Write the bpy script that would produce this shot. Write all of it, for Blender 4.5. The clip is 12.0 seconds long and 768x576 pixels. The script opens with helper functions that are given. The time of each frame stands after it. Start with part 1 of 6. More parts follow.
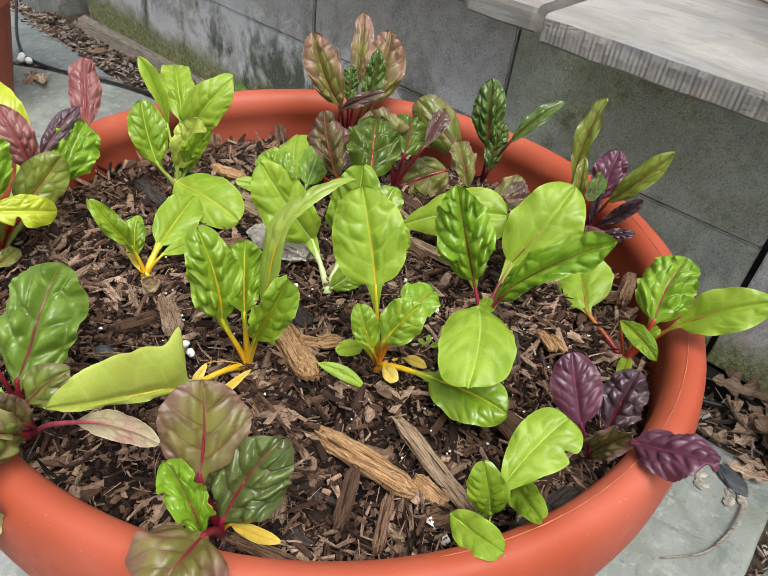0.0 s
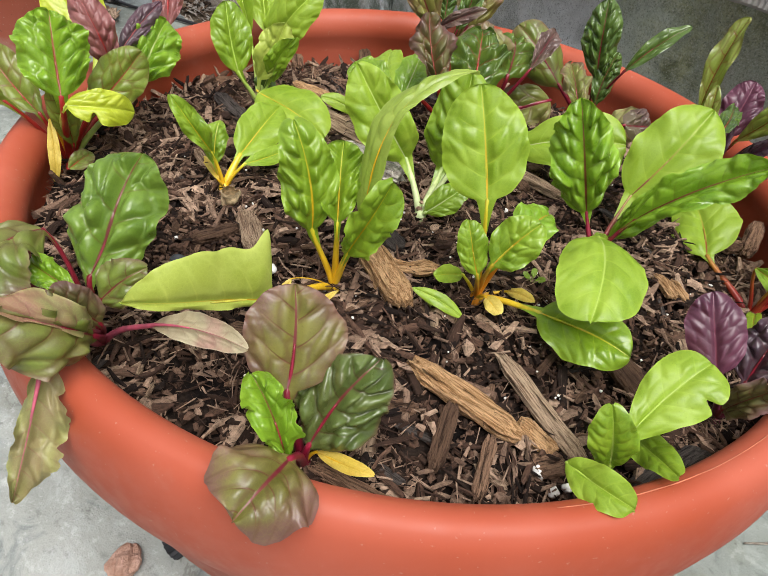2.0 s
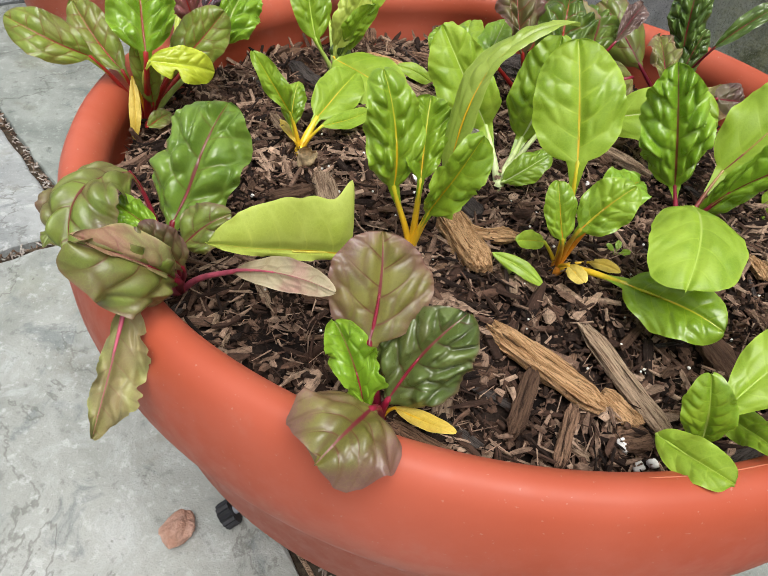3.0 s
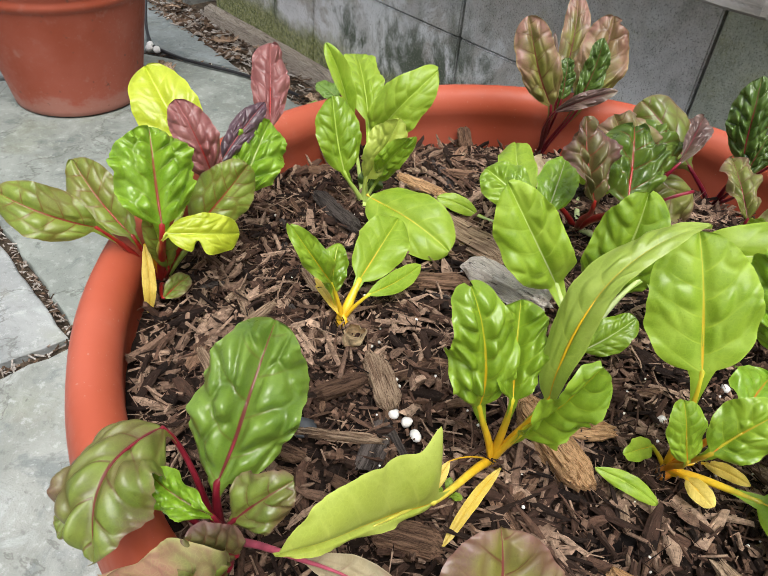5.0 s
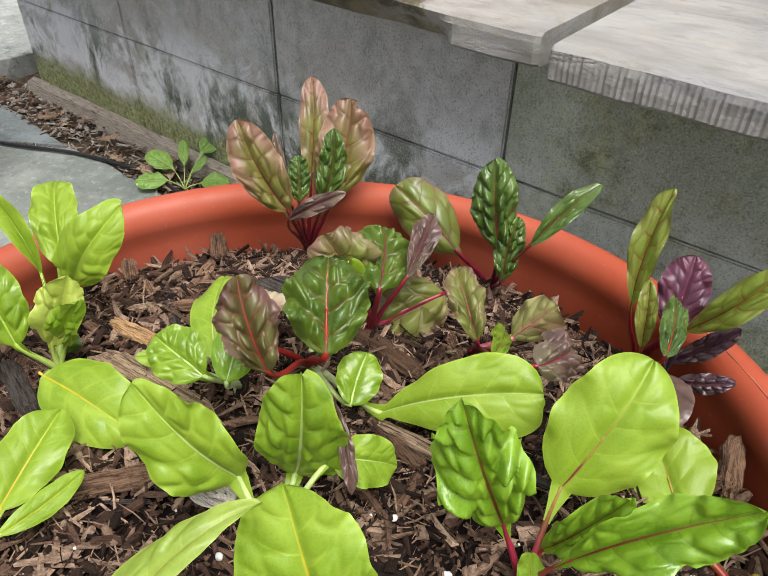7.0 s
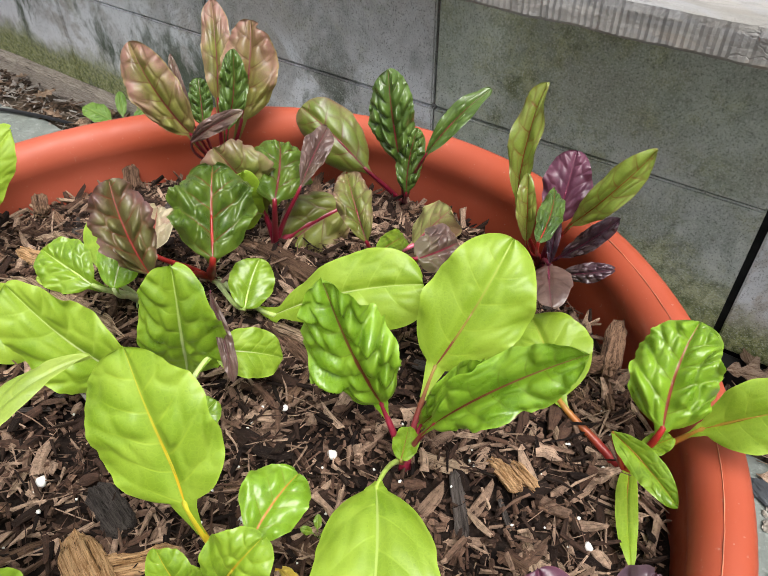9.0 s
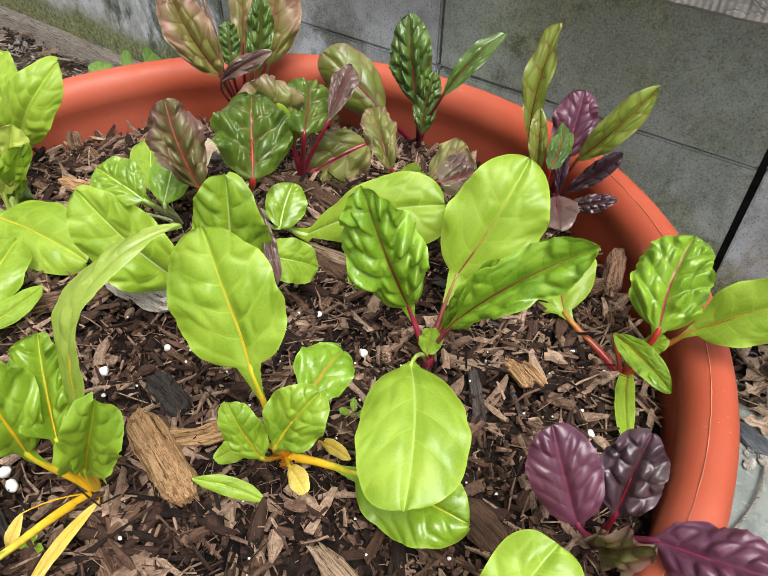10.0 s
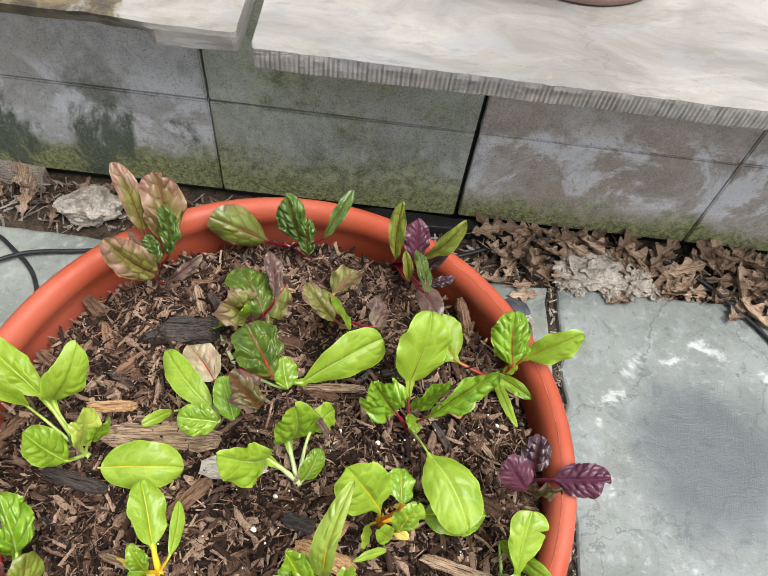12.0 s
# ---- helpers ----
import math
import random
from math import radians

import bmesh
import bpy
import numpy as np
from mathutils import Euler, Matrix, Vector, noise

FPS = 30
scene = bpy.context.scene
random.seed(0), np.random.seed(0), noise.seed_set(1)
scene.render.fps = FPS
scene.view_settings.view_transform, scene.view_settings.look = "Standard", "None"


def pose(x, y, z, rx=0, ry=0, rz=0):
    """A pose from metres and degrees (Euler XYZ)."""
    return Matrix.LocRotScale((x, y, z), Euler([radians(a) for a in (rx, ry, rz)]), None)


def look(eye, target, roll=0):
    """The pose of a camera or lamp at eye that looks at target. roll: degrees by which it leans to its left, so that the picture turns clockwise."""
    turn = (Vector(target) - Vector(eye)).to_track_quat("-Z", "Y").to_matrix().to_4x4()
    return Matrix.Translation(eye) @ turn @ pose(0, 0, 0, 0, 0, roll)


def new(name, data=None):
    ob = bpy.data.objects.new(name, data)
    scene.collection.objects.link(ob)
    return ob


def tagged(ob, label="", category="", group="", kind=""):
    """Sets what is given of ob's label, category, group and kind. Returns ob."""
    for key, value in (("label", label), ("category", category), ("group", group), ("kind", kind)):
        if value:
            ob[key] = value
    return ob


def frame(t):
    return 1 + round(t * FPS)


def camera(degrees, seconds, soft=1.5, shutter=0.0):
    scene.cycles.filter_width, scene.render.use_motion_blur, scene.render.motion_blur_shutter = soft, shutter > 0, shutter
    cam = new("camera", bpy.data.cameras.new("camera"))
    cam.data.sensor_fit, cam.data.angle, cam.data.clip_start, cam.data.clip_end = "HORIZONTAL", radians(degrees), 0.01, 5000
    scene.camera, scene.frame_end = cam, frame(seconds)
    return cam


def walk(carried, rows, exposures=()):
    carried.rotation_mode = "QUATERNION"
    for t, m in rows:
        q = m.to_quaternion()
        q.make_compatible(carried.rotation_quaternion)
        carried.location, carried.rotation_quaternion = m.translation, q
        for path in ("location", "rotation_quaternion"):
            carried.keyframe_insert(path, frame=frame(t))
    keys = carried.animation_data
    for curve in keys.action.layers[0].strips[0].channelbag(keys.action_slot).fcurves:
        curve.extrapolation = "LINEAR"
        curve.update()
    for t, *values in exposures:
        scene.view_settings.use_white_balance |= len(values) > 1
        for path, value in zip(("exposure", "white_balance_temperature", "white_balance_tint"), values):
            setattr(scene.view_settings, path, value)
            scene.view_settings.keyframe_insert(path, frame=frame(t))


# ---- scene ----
cam = camera(59.8, 12.0, soft=1.0)
PATH = [
    (0.0, 0.0050, -0.3927, 0.6455, 50.85, -6.02, -0.35),
    (0.5, -0.0293, -0.3863, 0.6429, 49.70, -7.24, -2.69),
    (1.0, -0.0397, -0.3909, 0.6409, 48.80, -7.50, -1.78),
    (1.5, -0.0332, -0.3868, 0.6244, 48.15, -6.82, 1.62),
    (2.0, -0.0183, -0.3780, 0.5953, 47.66, -6.10, 5.17),
    (2.5, -0.0173, -0.3794, 0.5875, 47.34, -5.65, 7.74),
    (3.0, -0.0319, -0.3865, 0.5743, 47.19, -5.42, 9.70),
    (5.0, -0.0850, -0.2972, 0.5969, 49.74, -3.96, 7.03),
    (5.5, -0.0669, -0.2555, 0.6063, 50.77, -3.25, 4.33),
    (6.0, -0.0436, -0.2360, 0.6137, 51.50, -2.48, 1.74),
    (6.5, -0.0116, -0.2193, 0.6184, 51.89, -1.77, -0.58),
    (7.0, 0.0343, -0.1978, 0.6212, 51.81, -0.90, -3.10),
    (7.5, 0.0776, -0.1896, 0.6200, 51.30, -0.23, -5.15),
    (9.5, 0.0724, -0.2488, 0.6055, 47.05, -0.02, -6.87),
    (10.0, 0.0528, -0.2689, 0.6070, 46.13, -0.91, -6.86),
    (10.5, 0.0304, -0.2856, 0.6431, 45.24, -2.13, -6.93),
    (11.0, -0.0249, -0.3031, 0.7553, 44.82, -4.88, -9.23),
    (11.5, -0.0737, -0.2825, 0.8849, 42.75, -6.08, -16.01),
    (12.0, -0.0855, -0.1946, 0.9035, 33.63, -4.91, -37.45),
]
walk(cam, [(t, pose(*row)) for t, *row in PATH], exposures=[(0.0, 0.52), (3.0, 0.50), (5.0, 0.56), (7.5, 0.64), (9.5, 0.76), (12.0, 0.72)])

# ---- light: an overcast sky ----
world = bpy.data.worlds.new("overcast_sky")
scene.world = world
world.use_nodes = True
wn, wl = world.node_tree.nodes, world.node_tree.links
sky = wn.new("ShaderNodeTexSky")
sky.sky_type = "NISHITA"
sky.sun_disc = False
sky.sun_elevation = radians(75)
sky.sun_rotation = radians(160)
sky.air_density, sky.dust_density, sky.ozone_density = 1.0, 4.0, 1.0
cloud = wn.new("ShaderNodeHueSaturation")
cloud.inputs["Saturation"].default_value = 0.30
wl.new(sky.outputs["Color"], cloud.inputs["Color"])
wl.new(cloud.outputs["Color"], wn["Background"].inputs["Color"])
wn["Background"].inputs["Strength"].default_value = 0.120

sun_data = bpy.data.lights.new("sun", "SUN")
sun_data.energy, sun_data.angle, sun_data.color = 2.75, radians(36), (1.0, 0.98, 0.95)
sun = new("sun", sun_data)
sun.matrix_world = look((0.45, -1.35, 3.0), (0, 0, 0))


# ---- material helpers ----
class Shader:
    """A node material built step by step."""

    def __init__(self, name, roughness=0.6, specular=0.4, metallic=0.0):
        self.mat = bpy.data.materials.new(name)
        self.mat.use_nodes = True
        self.nodes, self.links = self.mat.node_tree.nodes, self.mat.node_tree.links
        self.bsdf = self.nodes["Principled BSDF"]
        self.bsdf.inputs["Roughness"].default_value = roughness
        self.bsdf.inputs["Specular IOR Level"].default_value = specular
        self.bsdf.inputs["Metallic"].default_value = metallic
        self.coord = self.nodes.new("ShaderNodeTexCoord")

    def put(self, socket, value):
        if isinstance(value, bpy.types.NodeSocket):
            self.links.new(value, socket)
        elif isinstance(value, tuple) and len(value) == 3 and socket.type == "RGBA":
            socket.default_value = (*value, 1)
        else:
            socket.default_value = value

    def scaled(self, scale=(1, 1, 1), source="Object"):
        m = self.nodes.new("ShaderNodeMapping")
        m.inputs["Scale"].default_value = scale
        self.links.new(self.coord.outputs[source], m.inputs["Vector"])
        return m.outputs["Vector"]

    def noise(self, scale, detail=4, rough=0.55, vector=None, distortion=0.0):
        n = self.nodes.new("ShaderNodeTexNoise")
        n.inputs["Scale"].default_value, n.inputs["Detail"].default_value = scale, detail
        n.inputs["Roughness"].default_value, n.inputs["Distortion"].default_value = rough, distortion
        self.links.new(vector or self.coord.outputs["Object"], n.inputs["Vector"])
        return n.outputs["Fac"]

    def voronoi(self, scale, vector=None, feature="F1"):
        n = self.nodes.new("ShaderNodeTexVoronoi")
        n.feature = feature
        n.inputs["Scale"].default_value = scale
        self.links.new(vector or self.coord.outputs["Object"], n.inputs["Vector"])
        return n.outputs["Distance"]

    def ramp(self, fac, lo, hi, a=0.0, b=1.0):
        n = self.nodes.new("ShaderNodeMapRange")
        n.interpolation_type = "SMOOTHSTEP"
        for key, value in (("Value", fac), ("From Min", lo), ("From Max", hi), ("To Min", a), ("To Max", b)):
            self.put(n.inputs[key], value)
        return n.outputs["Result"]

    def mix(self, fac, a, b, kind="MIX"):
        n = self.nodes.new("ShaderNodeMix")
        n.data_type, n.blend_type = "RGBA", kind
        self.put(n.inputs[0], fac)
        self.put(n.inputs[6], a)
        self.put(n.inputs[7], b)
        return n.outputs[2]

    def math(self, op, a, b=0.0, c=0.0):
        n = self.nodes.new("ShaderNodeMath")
        n.operation = op
        for i, value in enumerate((a, b, c)):
            self.put(n.inputs[i], value)
        return n.outputs[0]

    def random(self):
        return self.nodes.new("ShaderNodeObjectInfo").outputs["Random"]

    def island(self):
        return self.nodes.new("ShaderNodeNewGeometry").outputs["Random Per Island"]

    def axis(self, i, source="Object"):
        n = self.nodes.new("ShaderNodeSeparateXYZ")
        self.links.new(self.coord.outputs[source], n.inputs[0])
        return n.outputs[i]

    def colour(self, value):
        self.put(self.bsdf.inputs["Base Color"], value)

    def roughness(self, value):
        self.put(self.bsdf.inputs["Roughness"], value)

    def bump(self, height, strength=0.4, distance=0.002):
        n = self.nodes.new("ShaderNodeBump")
        n.inputs["Strength"].default_value, n.inputs["Distance"].default_value = strength, distance
        self.links.new(height, n.inputs["Height"])
        self.links.new(n.outputs["Normal"], self.bsdf.inputs["Normal"])

    def translucent(self, colour, amount):
        t = self.nodes.new("ShaderNodeBsdfTranslucent")
        m = self.nodes.new("ShaderNodeMixShader")
        self.put(t.inputs["Color"], colour)
        m.inputs[0].default_value = amount
        self.links.new(self.bsdf.outputs[0], m.inputs[1])
        self.links.new(t.outputs[0], m.inputs[2])
        self.links.new(m.outputs[0], self.nodes["Material Output"].inputs["Surface"])


def plastic(name, colour, worn=0.35, dust=0.0):
    s = Shader(name, 0.42, 0.30)
    big, fine = s.noise(6, 3), s.noise(90, 5)
    faded = tuple(min(1, c * 1.18 + 0.03) for c in colour)
    dusty = (0.42, 0.3, 0.24)
    base = s.mix(s.ramp(big, 0.35, 0.7), colour, faded)
    specks = s.ramp(s.noise(420, 2), 0.68, 0.76)
    base = s.mix(s.math("MULTIPLY", specks, worn), base, dusty)
    if dust:
        foot = s.math("MULTIPLY_ADD", s.ramp(s.axis(2), 0.07, 0.0), 0.34, s.noise(30, 6, 0.7))
        base = s.mix(s.ramp(foot, 0.56, 0.80, 0, dust), base, (0.46, 0.36, 0.31))
        base = s.mix(s.ramp(s.noise(75, 4, 0.6), 0.66, 0.72, 0, 0.7), base, (0.10, 0.055, 0.04))
    base = s.mix(s.ramp(s.noise(24, 6, 0.7), 0.58, 0.78, 0, 0.14), base, dusty)
    s.colour(base)
    s.roughness(s.ramp(fine, 0.3, 0.7, 0.42, 0.58))
    s.bump(s.noise(260, 4), 0.06, 0.001)
    return s.mat


def concrete(name, tint, algae, stain, chalky, foot):
    """Cast block: grey and speckled, chalky in a band, stained dark, with green algae above all near its foot."""
    s = Shader(name, 0.92, 0.2)
    place = s.nodes.new("ShaderNodeNewGeometry").outputs["Position"]
    split = s.nodes.new("ShaderNodeSeparateXYZ")
    s.links.new(place, split.inputs[0])
    z = split.outputs[2]
    tall = s.nodes.new("ShaderNodeMapping")
    tall.inputs["Scale"].default_value = (1, 1, 0.55)
    s.links.new(place, tall.inputs["Vector"])
    grain, mid, large = s.noise(420, 4, 0.75, place), s.noise(45, 6, 0.7, place), s.noise(5, 4, 0.6, place)
    base = s.mix(s.ramp(mid, 0.25, 0.75), tuple(0.36 * c for c in tint), tuple(0.56 * c for c in tint))
    base = s.mix(s.ramp(large, 0.42, 0.60, 0, 0.6), base, tuple(0.36 * c * d for c, d in zip(tint, (1.08, 0.99, 0.90))))
    band = s.math("MULTIPLY", s.ramp(z, 0.28, 0.21), s.ramp(z, 0.06, 0.10))
    cloud = s.ramp(s.noise(8, 7, 0.7, place, 0.5), 0.44, 0.54)
    base = s.mix(s.math("MULTIPLY", s.math("MULTIPLY", band, cloud), chalky), base, (0.76, 0.77, 0.79))
    wisp = s.ramp(s.noise(13, 7, 0.72, place, 0.4), 0.52, 0.64, 0, 0.55 * chalky)
    base = s.mix(wisp, base, (0.60, 0.61, 0.62))
    low = s.ramp(z, 0.15, 0.015)
    green = s.ramp(s.math("MULTIPLY_ADD", low, 0.36, s.noise(11, 7, 0.72, place)), 0.64 - algae, 0.90 - algae, 0, 0.85)
    moss = s.mix(s.ramp(s.noise(60, 5, 0.75, place), 0.36, 0.64), (0.12, 0.140, 0.045), (0.44, 0.445, 0.25))
    base = s.mix(green, base, moss)
    rise = s.math("MULTIPLY_ADD", s.noise(10, 6, 0.7, place, 0.3), -0.11, z)
    under = s.ramp(rise, foot - 0.035, foot - 0.075, 0, 0.85)
    base = s.mix(under, base, s.mix(s.ramp(s.noise(130, 5, 0.75, place), 0.38, 0.62), (0.085, 0.110, 0.022), (0.36, 0.375, 0.15)))
    damp = s.ramp(s.noise(8, 7, 0.68, tall.outputs[0], 0.3), 0.49, 0.60)
    damp = s.math("MULTIPLY", damp, s.ramp(z, 0.26, 0.14, 0.35, 1.0))
    base = s.mix(s.math("MULTIPLY", damp, stain), base, s.mix(grain, (0.040, 0.058, 0.036), (0.115, 0.140, 0.095)))
    base = s.mix(s.ramp(grain, 0.53, 0.64, 0, 0.45), base, (0.66, 0.66, 0.61))
    base = s.mix(s.ramp(grain, 0.46, 0.36, 0, 0.65), base, (0.10, 0.105, 0.09))
    pits = s.ramp(s.noise(150, 3, 0.6, place), 0.29, 0.24, 0, 0.7)
    s.colour(s.mix(pits, base, (0.06, 0.06, 0.05)))
    s.bump(s.math("ADD", s.math("SUBTRACT", grain, pits), s.math("MULTIPLY", mid, 0.8)), 0.6, 0.0025)
    return s.mat


def limestone(name, stain):
    s = Shader(name, 0.8, 0.25)
    vector = s.scaled((1, 2.2, 3))
    cloudy, fine, grain = s.noise(5, 5, 0.6, vector, 1.2), s.noise(26, 5, 0.6, vector, 0.4), s.noise(380, 3, 0.7)
    base = s.mix(s.ramp(cloudy, 0.3, 0.7), (0.212, 0.203, 0.186), (0.362, 0.348, 0.324))
    base = s.mix(s.ramp(fine, 0.52, 0.70, 0, 0.75), base, (0.235, 0.218, 0.195))
    base = s.mix(s.ramp(grain, 0.56, 0.72, 0, 0.5), base, (0.20, 0.19, 0.175))
    base = s.mix(s.ramp(s.noise(9, 5, 0.62, vector, 1.0), 0.48, 0.68, 0, 0.55), base, (0.27, 0.275, 0.285))
    base = s.mix(s.ramp(s.noise(13, 6, 0.7, vector, 0.8), 0.55, 0.68, 0, 0.5), base, (0.36, 0.31, 0.25))
    hair = s.ramp(s.math("ABSOLUTE", s.math("SUBTRACT", s.noise(3.4, 5, 0.6, s.scaled((0.6, 3, 3)), 0.8), 0.5)), 0.007, 0.001, 0, 0.22)
    base = s.mix(hair, base, (0.13, 0.12, 0.11))
    if stain:
        wet = s.ramp(s.math("MULTIPLY_ADD", s.ramp(s.axis(0), 0.30, 0.46), -0.16, s.noise(5.4, 7, 0.66, None, 0.9)), 0.40, 0.43)
        base = s.mix(s.ramp(s.noise(6, 6, 0.68, None, 0.6), 0.40, 0.60, 0.1, 0.65), base, (0.185, 0.160, 0.115))
        dry = s.ramp(s.noise(12, 7, 0.72, None, 0.8), 0.53, 0.60, 0, 0.75)
        wet = s.math("MULTIPLY", wet, s.math("SUBTRACT", 1.0, dry))
        film = s.mix(s.ramp(s.noise(17, 6, 0.7, None, 0.5), 0.40, 0.60), (0.035, 0.027, 0.014), (0.165, 0.130, 0.070))
        base = s.mix(s.math("MULTIPLY", wet, 0.85), base, s.mix(s.ramp(s.noise(40, 5, 0.7), 0.55, 0.66, 0, 0.5), film, (0.16, 0.155, 0.05)))
        s.roughness(s.ramp(wet, 0, 1, 0.8, 0.45))
    s.colour(base)
    s.bump(s.math("SUBTRACT", s.math("ADD", fine, s.math("MULTIPLY", grain, 0.4)), hair), 0.5, 0.004)
    return s.mat


def flagstone(name="flagstone", tint=(1.0, 1.0, 1.0), puddle=None):
    s = Shader(name, 0.72 if puddle is None else 0.5, 0.3)
    cloudy, mid, grain = s.noise(4.5, 6, 0.62, None, 1.0), s.noise(19, 7, 0.68, None, 0.7), s.noise(330, 3, 0.7)
    base = s.mix(s.ramp(cloudy, 0.34, 0.66), (0.185, 0.197, 0.200), (0.315, 0.325, 0.328))
    base = s.mix(s.ramp(s.random(), 0, 1, 0, 0.4), base, (0.31, 0.32, 0.24))
    base = s.mix(s.ramp(mid, 0.50, 0.70, 0, 0.6), base, (0.38, 0.40, 0.40))
    base = s.mix(s.ramp(mid, 0.45, 0.33, 0, 0.65), base, (0.13, 0.15, 0.155))
    base = s.mix(s.ramp(s.noise(7, 6, 0.7, None, 1.5), 0.56, 0.72, 0, 0.3), base, (0.46, 0.47, 0.47))
    base = s.mix(s.ramp(s.noise(5.5, 5, 0.65), 0.54, 0.68, 0, 0.4), base, (0.25, 0.265, 0.20))
    crack = s.ramp(s.math("ABSOLUTE", s.math("SUBTRACT", s.noise(3.1, 7, 0.6, None, 0.4), 0.5)), 0.007, 0.001, 0, 0.55)
    base = s.mix(crack, base, (0.11, 0.11, 0.10))
    base = s.mix(s.ramp(s.noise(11, 6, 0.7, None, 0.4), 0.56, 0.66, 0, 0.5), base, (0.20, 0.195, 0.17))
    mottle = s.noise(58, 6, 0.72)
    base = s.mix(s.ramp(mottle, 0.54, 0.66, 0, 0.55), base, (0.44, 0.45, 0.45))
    base = s.mix(s.ramp(mottle, 0.44, 0.34, 0, 0.45), base, (0.12, 0.125, 0.12))
    base = s.mix(s.ramp(grain, 0.6, 0.76, 0, 0.55), base, (0.46, 0.46, 0.455))
    base = s.mix(s.ramp(s.noise(70, 4), 0.66, 0.72, 0, 0.55), base, (0.10, 0.10, 0.09))
    base = s.mix(1.0, base, tint, "MULTIPLY")
    if puddle:
        # a drying puddle: dark damp stone inside a broken pale mineral rim
        dx, dy = s.math("SUBTRACT", s.axis(0), puddle[0]), s.math("SUBTRACT", s.axis(1), puddle[1])
        away = s.math("SQRT", s.math("ADD", s.math("MULTIPLY", dx, dx), s.math("MULTIPLY", dy, dy)))
        away = s.math("ADD", away, s.math("MULTIPLY", s.math("SUBTRACT", s.noise(9, 6, 0.65, None, 0.5), 0.5), 0.14))
        base = s.mix(s.ramp(away, puddle[2] * 1.02, puddle[2] * 0.4, 0, 0.8), base, (0.075, 0.086, 0.095))
        rim = s.ramp(s.math("ABSOLUTE", s.math("SUBTRACT", away, puddle[2] + 0.004)), 0.012, 0.001)
        rim = s.math("MULTIPLY", rim, s.ramp(s.noise(13, 5, 0.7, None, 0.8), 0.46, 0.60, 0, 0.55))
        base = s.mix(rim, base, (0.66, 0.68, 0.69))
        s.roughness(s.ramp(away, puddle[2], puddle[2] * 0.3, 0.55, 0.32))
    s.colour(base)
    s.bump(s.math("ADD", mid, s.math("MULTIPLY", grain, 0.25)), 0.6, 0.006)
    return s.mat


def timber(name, dark, light, per="random", grain_scale=1.0, vary=0.7, crack=0.28):
    """Split wood or bark: fibres along the local x axis."""
    s = Shader(name, 0.9, 0.15)
    fibre = s.noise(46 * grain_scale, 6, 0.72, s.scaled((1, 15, 15)), 0.35)
    tone = s.random() if per == "random" else s.island()
    base = s.mix(s.ramp(fibre, 0.40, 0.58), dark, light)
    strand = s.noise(110 * grain_scale, 5, 0.75, s.scaled((1, 20, 20)), 0.6)
    base = s.mix(s.ramp(strand, 0.54, 0.66, 0, 0.6), base, tuple(min(1, x * 1.35) for x in light))
    base = s.mix(s.ramp(strand, 0.47, 0.37, 0, 0.85), base, tuple(x * crack for x in dark))
    split = s.noise(24 * grain_scale, 4, 0.6, s.scaled((1, 24, 24)), 0.2)
    base = s.mix(s.ramp(split, 0.40, 0.33, 0, 0.9), base, tuple(x * 0.15 for x in dark))
    base = s.mix(s.ramp(tone, 0, 1, 0, vary), base, tuple(x * 0.5 for x in dark))
    base = s.mix(s.ramp(s.noise(45, 4), 0.58, 0.72, 0, 0.55 if vary > 0.05 else 0.2), base, tuple(x * 0.55 for x in dark))
    s.colour(base)
    fibre = s.math("ADD", fibre, s.ramp(split, 0.33, 0.42))
    s.bump(s.math("ADD", s.math("MULTIPLY", fibre, 1.6), strand), 1.0, 0.002)
    return s.mat


def chips(name, palette):
    """Shredded bark, each shard with a tone of its own."""
    s = Shader(name, 0.9, 0.18)
    ramp = s.nodes.new("ShaderNodeValToRGB")
    ramp.color_ramp.interpolation = "LINEAR"
    for i, c in enumerate(palette):
        e = ramp.color_ramp.elements[i] if i < 2 else ramp.color_ramp.elements.new(0.5)
        e.position, e.color = i / (len(palette) - 1), (*c, 1)
    s.links.new(s.math("POWER", s.island(), 1.08), ramp.inputs[0])
    fibre, fine = s.noise(1.0, 5, 0.7, s.scaled((130, 1500, 1), "UV")), s.noise(420, 4, 0.7)
    base = s.mix(s.ramp(fine, 0.35, 0.7, 0, 0.55), ramp.outputs[0], (0.022, 0.014, 0.010))
    base = s.mix(s.ramp(fibre, 0.47, 0.36, 0, 0.75), base, (0.018, 0.011, 0.008))
    s.colour(s.mix(s.ramp(fibre, 0.56, 0.70, 0, 0.45), base, s.mix(0.5, base, (0.36, 0.25, 0.17))))
    s.bump(s.math("ADD", s.math("MULTIPLY", fibre, 1.5), s.noise(900, 3)), 0.8, 0.0012)
    return s.mat


def earth(name, dark, light):
    s = Shader(name, 0.95, 0.15)
    fine, mid = s.noise(240, 6, 0.75), s.noise(45, 4)
    s.colour(s.mix(s.ramp(s.math("MULTIPLY", fine, mid), 0.1, 0.42), dark, light))
    s.bump(s.math("ADD", fine, mid), 0.9, 0.004)
    return s.mat


